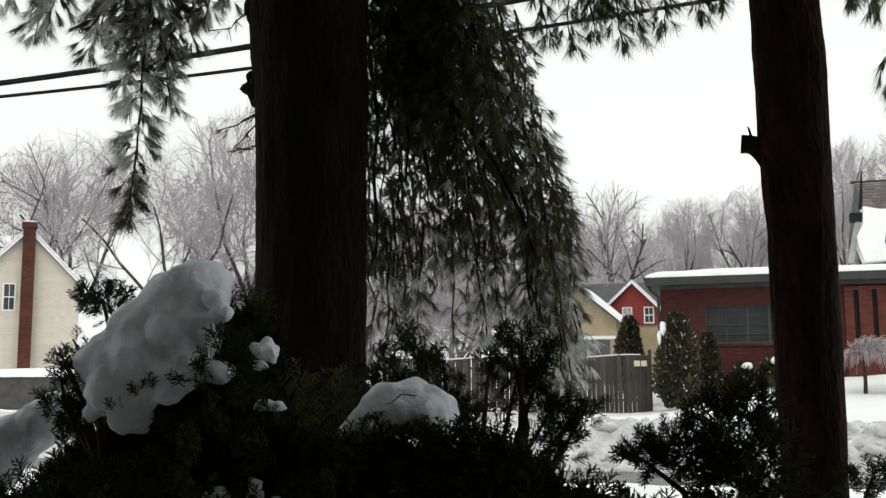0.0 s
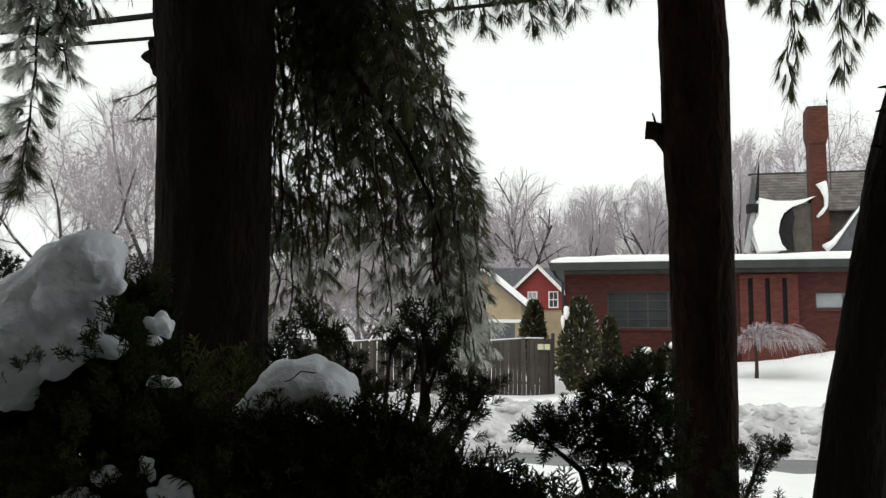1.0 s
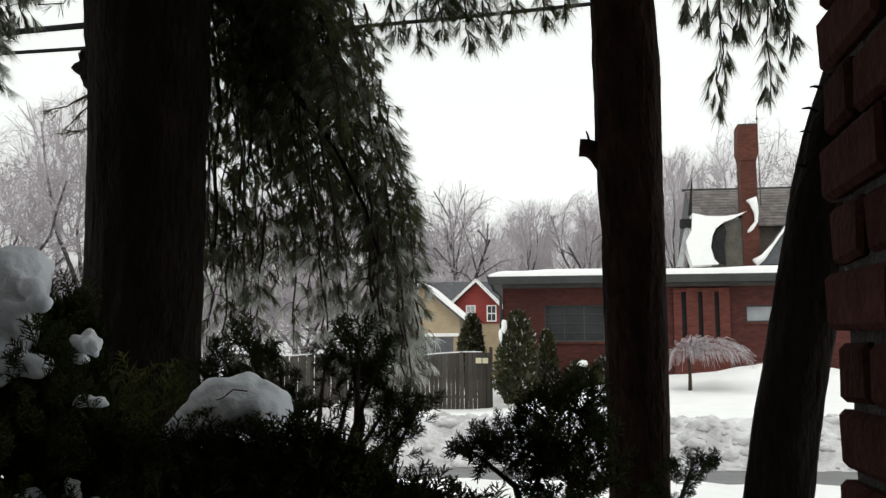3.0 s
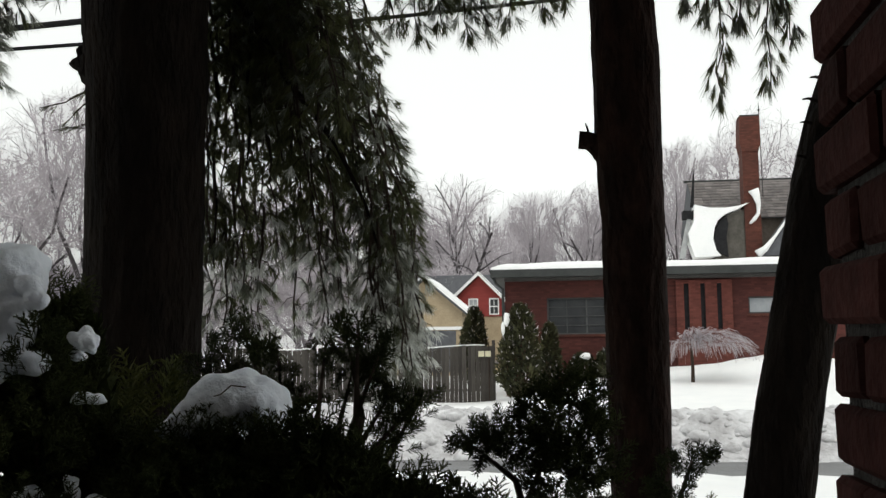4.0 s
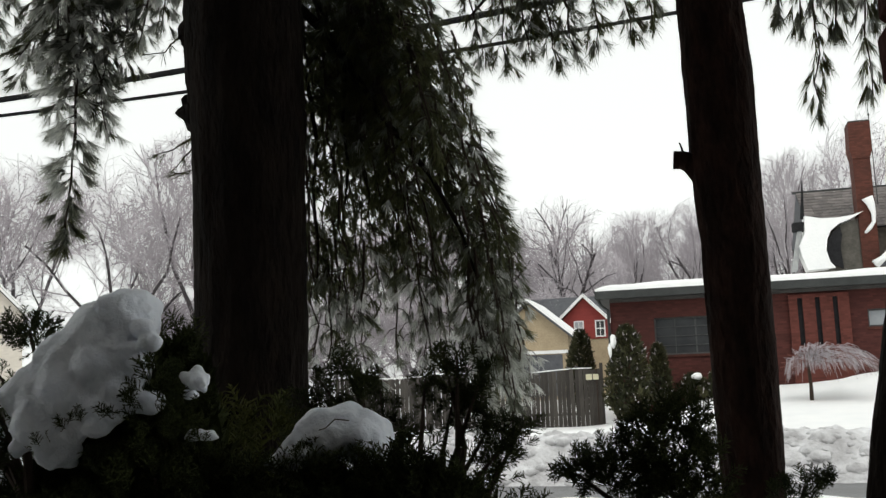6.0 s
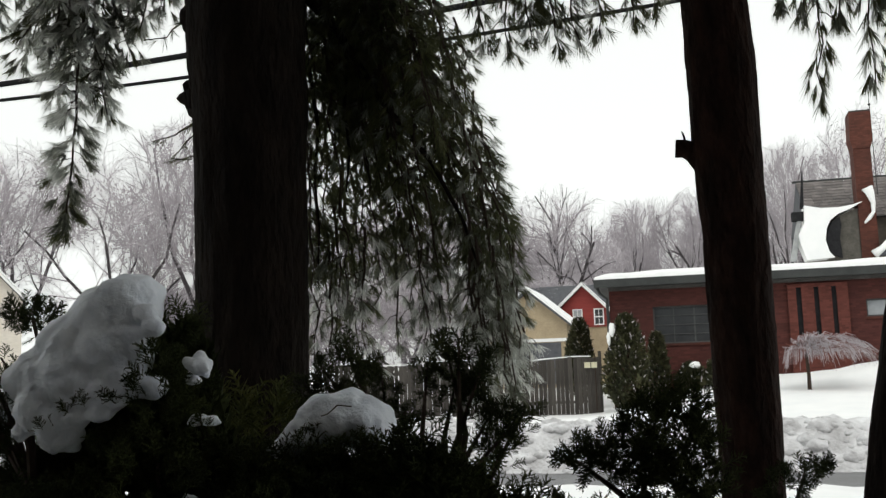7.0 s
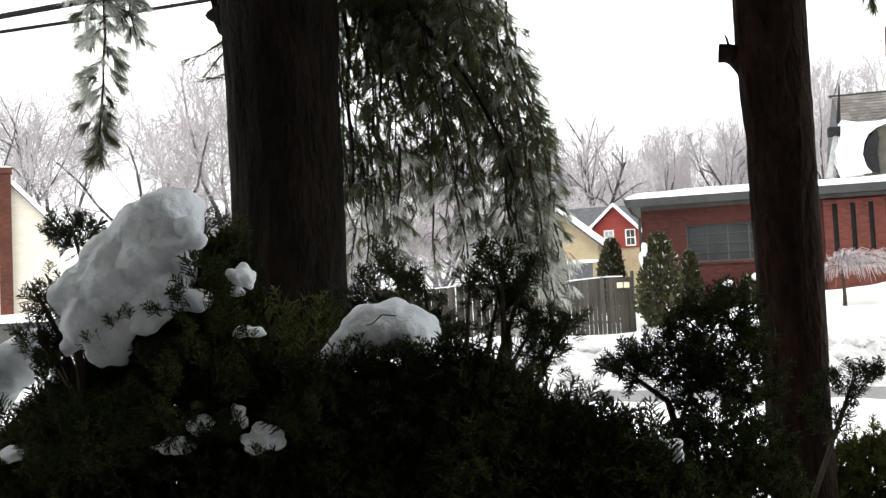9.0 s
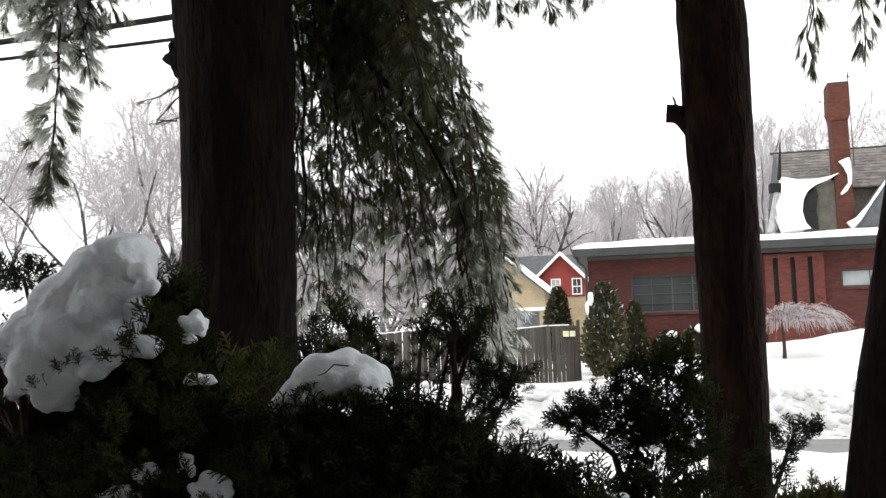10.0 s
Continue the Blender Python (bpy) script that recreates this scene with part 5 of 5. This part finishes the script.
    bush("evergreen_shrub", "yellow-green shrub at the foot of the big trunk", [(-1.62, 3.5, 1.42, 0.32, 0.25, 0.52)], 1100, [[(-1.4, 3.5, 0), (-1.4, 3.5, 0.8), (-1.4, 3.5, 1.6)]], M_JUNB)


build_junipers()


CLUMPS = [((-1.235, 2.4, 2.06), (0.04, 0.045, 0.055)), ((-1.27, 2.42, 2.03), (0.03, 0.04, 0.025)), ((-2.087, 2.44, 1.548), (0.058, 0.046, 0.041)), ((-1.506, 2.44, 1.581), (0.068, 0.057, 0.045)),
          ((-1.404, 2.44, 1.646), (0.044, 0.044, 0.039)), ((-1.282, 2.44, 1.668), (0.031, 0.033, 0.044)), ((-1.207, 2.44, 1.606), (0.069, 0.058, 0.064)), ((-0.605, 2.44, 1.479), (0.069, 0.058, 0.046)),
          ((-0.08, 2.5, 1.56), (0.05, 0.05, 0.045)), ((-0.752, 2.44, 1.407), (0.071, 0.059, 0.036)), ((-2.0, 2.6, 1.78), (0.06, 0.06, 0.06)), ((-1.229, 2.44, 1.904), (0.051, 0.045, 0.023))]


def build_pokes():
    """Dark tips that stick out of the snow loads."""
    b = thing("juniper", "single dark juniper tips poking through the snow", "shrub")
    for x, y, z, k in ((-1.62, 2.38, 1.93, 0.28), (-1.5, 2.40, 1.97, 0.35), (-1.42, 2.40, 2.0, 0.35), (-1.57, 2.38, 1.96, 0.22), (-1.72, 2.40, 1.88, 0.3),
                       (-0.98, 2.56, 1.80, 0.4), (-1.03, 2.56, 1.79, 0.5), (-0.94, 2.57, 1.82, 0.3), (-0.88, 2.57, 1.80, 0.4), (-0.80, 2.58, 1.83, 0.3), (-1.1, 2.55, 1.78, 0.5)):
        m = 3
        v, f = scatter(np.array([[x, y, z]] * m) + RN.normal(0, 0.012, (m, 3)), RN.normal(0, 0.5, (m, 3)) + [0, -0.4, 0.8], [k] * m, FULL)
        part("tip", Geo().arrays(v, f), M_JUN, b)["kind"] = "stuff"
    for c, r in CLUMPS:
        m = 5
        q = RN.uniform(-1, 1, (m, 3)) * [1.2 * r[0], 0, 0.3 * r[2]] + [c[0], c[1] - 0.6 * r[1], c[2] - 1.1 * r[2]]
        v, f = scatter(q, RN.normal(0, 0.55, (m, 3)) + [0, -0.35, 0.7], RN.uniform(0.22, 0.42, m), FULL)
        part("tip", Geo().arrays(v, f), M_JUN, b)["kind"] = "stuff"
    part("twig", Geo().tube([(-0.82, 2.58, 1.93), (-0.86, 2.57, 1.935), (-0.89, 2.57, 1.91), (-0.91, 2.57, 1.905)], [0.0025, 0.0025, 0.002, 0.002], 4), M_TWIG, b)


build_pokes()


# ---- snow lying on the junipers ----
GRAIN = bpy.data.textures.new("snow_grain", 'CLOUDS')
GRAIN.noise_scale, GRAIN.noise_depth = 0.045, 6


def snow_mass(name, label, lumps, seed, voxel=0.014, amp=0.25, soft=3, cells=(22, 30)):
    g = Geo()
    for i, (c, r) in enumerate(lumps):
        b = snow_blob(c, r, seed + i, amp, *cells)
        g.add(b.v, b.f)
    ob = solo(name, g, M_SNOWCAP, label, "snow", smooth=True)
    md = ob.modifiers.new("merge", 'REMESH')
    md.mode, md.voxel_size, md.use_smooth_shade = 'VOXEL', voxel, True
    sm = ob.modifiers.new("soften", 'SMOOTH')
    sm.iterations, sm.factor = soft, 0.5
    dp = ob.modifiers.new("grain", 'DISPLACE')
    dp.texture, dp.texture_coords, dp.strength, dp.mid_level = GRAIN, 'LOCAL', 1.6 * voxel + 0.004, 0.5
    return ob


def build_lump_snow():
    q = random.Random(77)
    crumbs = []
    for (ax, az), (bx, bz), m in (((-1.39, 2.24), (-1.45, 2.1), 6), ((-1.42, 2.0), (-1.56, 1.95), 12), ((-1.62, 1.93), (-1.72, 1.83), 12), ((-1.85, 1.98), (-1.78, 1.88), 7), ((-1.44, 2.14), (-1.5, 2.06), 5)):
        for _ in range(m):
            t, e = q.random(), q.uniform(0.012, 0.034)
            crumbs.append(((ax + (bx - ax) * t + q.gauss(0, 0.018), 2.44 + q.uniform(-0.02, 0.06), az + (bz - az) * t + q.gauss(0, 0.018)), (e * 1.3, e * 1.1, e)))
    snow_mass("snow_load", "heavy slumping snow draped over a juniper",
              crumbs + [((-1.525, 2.54, 2.272), (0.10, 0.12, 0.085)), ((-1.47, 2.53, 2.24), (0.055, 0.09, 0.065)), ((-1.49, 2.5, 2.16), (0.065, 0.09, 0.09)), ((-1.595, 2.54, 2.215), (0.12, 0.13, 0.10)), ((-1.69, 2.53, 2.14), (0.12, 0.13, 0.09)),
                        ((-1.79, 2.51, 2.06), (0.10, 0.12, 0.075)), ((-1.86, 2.5, 2.03), (0.055, 0.09, 0.06)), ((-1.56, 2.52, 2.12), (0.12, 0.12, 0.12)), ((-1.68, 2.50, 2.05), (0.13, 0.12, 0.11)),
                        ((-1.76, 2.48, 1.96), (0.09, 0.10, 0.10)), ((-1.72, 2.46, 1.89), (0.05, 0.07, 0.08)), ((-1.60, 2.48, 2.0), (0.06, 0.08, 0.07)), ((-1.51, 2.48, 2.04), (0.06, 0.08, 0.05)),
                        ((-1.46, 2.46, 2.0), (0.05, 0.05, 0.03)), ((-1.52, 2.45, 1.965), (0.05, 0.05, 0.025))], 3, 0.009, 0.16, 14)
    snow_mass("snow_mound", "rounded cap of snow on a juniper",
              [((-0.90, 2.7, 1.89), (0.13, 0.13, 0.085)), ((-0.81, 2.7, 1.87), (0.08, 0.11, 0.085)), ((-0.99, 2.65, 1.84), (0.07, 0.1, 0.06)), ((-1.05, 2.62, 1.81), (0.05, 0.07, 0.03))], 12, 0.009, 0.2, 6)
    snow_mass("snow_load", "sloping snow drift beside the juniper", [((-2.22, 2.8, 1.885), (0.06, 0.1, 0.055)), ((-2.28, 2.8, 1.845), (0.09, 0.12, 0.07)), ((-2.37, 2.8, 1.79), (0.11, 0.14, 0.08)), ((-2.47, 2.8, 1.725), (0.12, 0.15, 0.09)), ((-2.60, 2.82, 1.64), (0.14, 0.17, 0.11))], 20, 0.011, 0.12, 8)
    k = 30
    for c, r in (tuple(CLUMPS)):
        q = random.Random(k)
        bits = [((c[0], c[1] + 0.04, c[2]), (0.55 * r[0], 0.7 * r[1], 0.5 * r[2]))]
        for _ in range(9):
            e = q.uniform(0.2, 0.42)
            bits.append(((c[0] + q.uniform(-0.75, 0.75) * r[0], c[1] + 0.04 + q.uniform(-0.4, 0.3) * r[1], c[2] + q.uniform(-0.7, 0.45) * r[2]), (e * r[0] * 1.2, e * r[1], e * r[2])))
        snow_mass("snow_clump", "small ragged clump of wet snow caught in the juniper", bits, k, 0.005, 0.35, 2, (10, 12))
        k += 3


build_lump_snow()


# ---- board fence ----
def build_fence():
    fe = thing("fence", "weathered grey board fence with a little snow on top", "fence")
    rng = random.Random(2)
    meshes = [Geo().prism([(-0.066, 0), (0.066, 0), (0.066, 1.84 + d), (0.03, 1.88 + d), (-0.04, 1.87 + d), (-0.066, 1.83 + d)], -0.012, 0.012).mesh("board", M_FENCE) for d in (0, 0.02, -0.02)]
    i = 0
    x = -2.58
    while x > -11.5:
        ob = part("board", rng.choice(meshes), None, fe)
        ob.matrix_basis = pose(x, 31.0 + rng.uniform(-0.012, 0.012), 0.46 + 0.05 * math.sin(x * 1.5), rng.uniform(-0.8, 0.8), rng.uniform(-0.8, 0.8), 0)
        x -= 0.143
        i += 1
    for z in (0.9, 1.95):
        part("rail", Geo().box(-11.6, -2.8, 31.02, 31.08, z, z + 0.09), M_FENCE, fe)
    for x in (-2.5, -2.78, -5.2, -7.7, -10.2):
        part("post", Geo().box(x - 0.05, x + 0.05, 31.02, 31.12, 0.2, 2.55 if x > -2.6 else 2.3), M_FENCE, fe)
    g = Geo()
    for k in range(58):
        xa = -2.85 - k * 0.15
        zt = 2.335 + 0.05 * math.sin(xa * 1.5)
        g.box(xa - 0.075, xa + 0.07, 30.97, 31.04, zt, zt + 0.03 + 0.035 * max(0, noise.noise((xa, 0, 3))))
    part("snow_edge", g, M_SNOW, fe)["kind"] = "stuff"
    pl = thing("sign", "two small blank pale plates on the fence", "sign")
    part("plate", Geo().box(-2.98, -2.79, 30.9, 30.93, 2.02, 2.2), M_PLATE, pl)
    part("plate", Geo().box(-2.76, -2.58, 30.9, 30.93, 2.02, 2.2), M_PLATE, pl)
    part("stake", Geo().box(-2.66, -2.63, 30.94, 30.97, 0.4, 2.5), M_TWIG, pl)


build_fence()


# ---- brick porch pier ----
def build_pier():
    pier = thing("wall_pier", "rough red brick corner of the porch", "wall", kind="structure")
    x0, x1, y0, y1 = 0.356, 0.78, 0.36, 0.965
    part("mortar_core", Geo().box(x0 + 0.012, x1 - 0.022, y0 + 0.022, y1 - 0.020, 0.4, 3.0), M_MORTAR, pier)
    rng = random.Random(5)

    def brick_mesh(lx, ly, lz, seed):
        bm = bmesh.new()
        bmesh.ops.create_cube(bm, size=1)
        for v in bm.verts:
            v.co = Vector((v.co.x * lx, v.co.y * ly, v.co.z * lz))
            v.co += noise.noise_vector(v.co * 9 + Vector((seed, seed, 0))) * 0.004
        bmesh.ops.bevel(bm, geom=bm.edges[:], offset=0.006, segments=1, affect='EDGES')
        me = bpy.data.meshes.new("brick")
        bm.to_mesh(me)
        bm.free()
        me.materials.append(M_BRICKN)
        return me

    head = [brick_mesh(0.195, 0.094, 0.0585, s) for s in range(3)]
    stre = [brick_mesh(0.094, 0.195, 0.0585, s + 5) for s in range(3)]
    z = 0.44
    c = 0
    while z < 2.95:
        proud = rng.uniform(-0.005, 0.006) + (0.006 if c % 2 == 0 else -0.004)
        if c % 2 == 0:
            y = y1
            while y - 0.195 > y0 - 0.01:
                ob = part("brick", rng.choice(stre), None, pier)
                ob.location = (x0 + 0.047 + rng.uniform(-0.005, 0.004), y - 0.0975 + (proud if y == y1 else 0), z)
                ob.rotation_euler = (rng.uniform(-0.012, 0.012), rng.uniform(-0.015, 0.015), rng.uniform(-0.012, 0.012))
                y -= 0.203
        else:
            y = y1
            first = True
            while y - 0.094 > y0 - 0.01:
                ly = 0.094 if first else 0.195
                ob = part("brick", rng.choice(head if first else stre), None, pier)
                ob.location = (x0 + (0.0975 if first else 0.047) + rng.uniform(-0.005, 0.004), y - ly / 2 + (proud if first else 0), z)
                ob.rotation_euler = (rng.uniform(-0.012, 0.012), rng.uniform(-0.015, 0.015), rng.uniform(-0.012, 0.012))
                y -= ly + 0.009
                first = False
        z += 0.0677
        c += 1


build_pier()
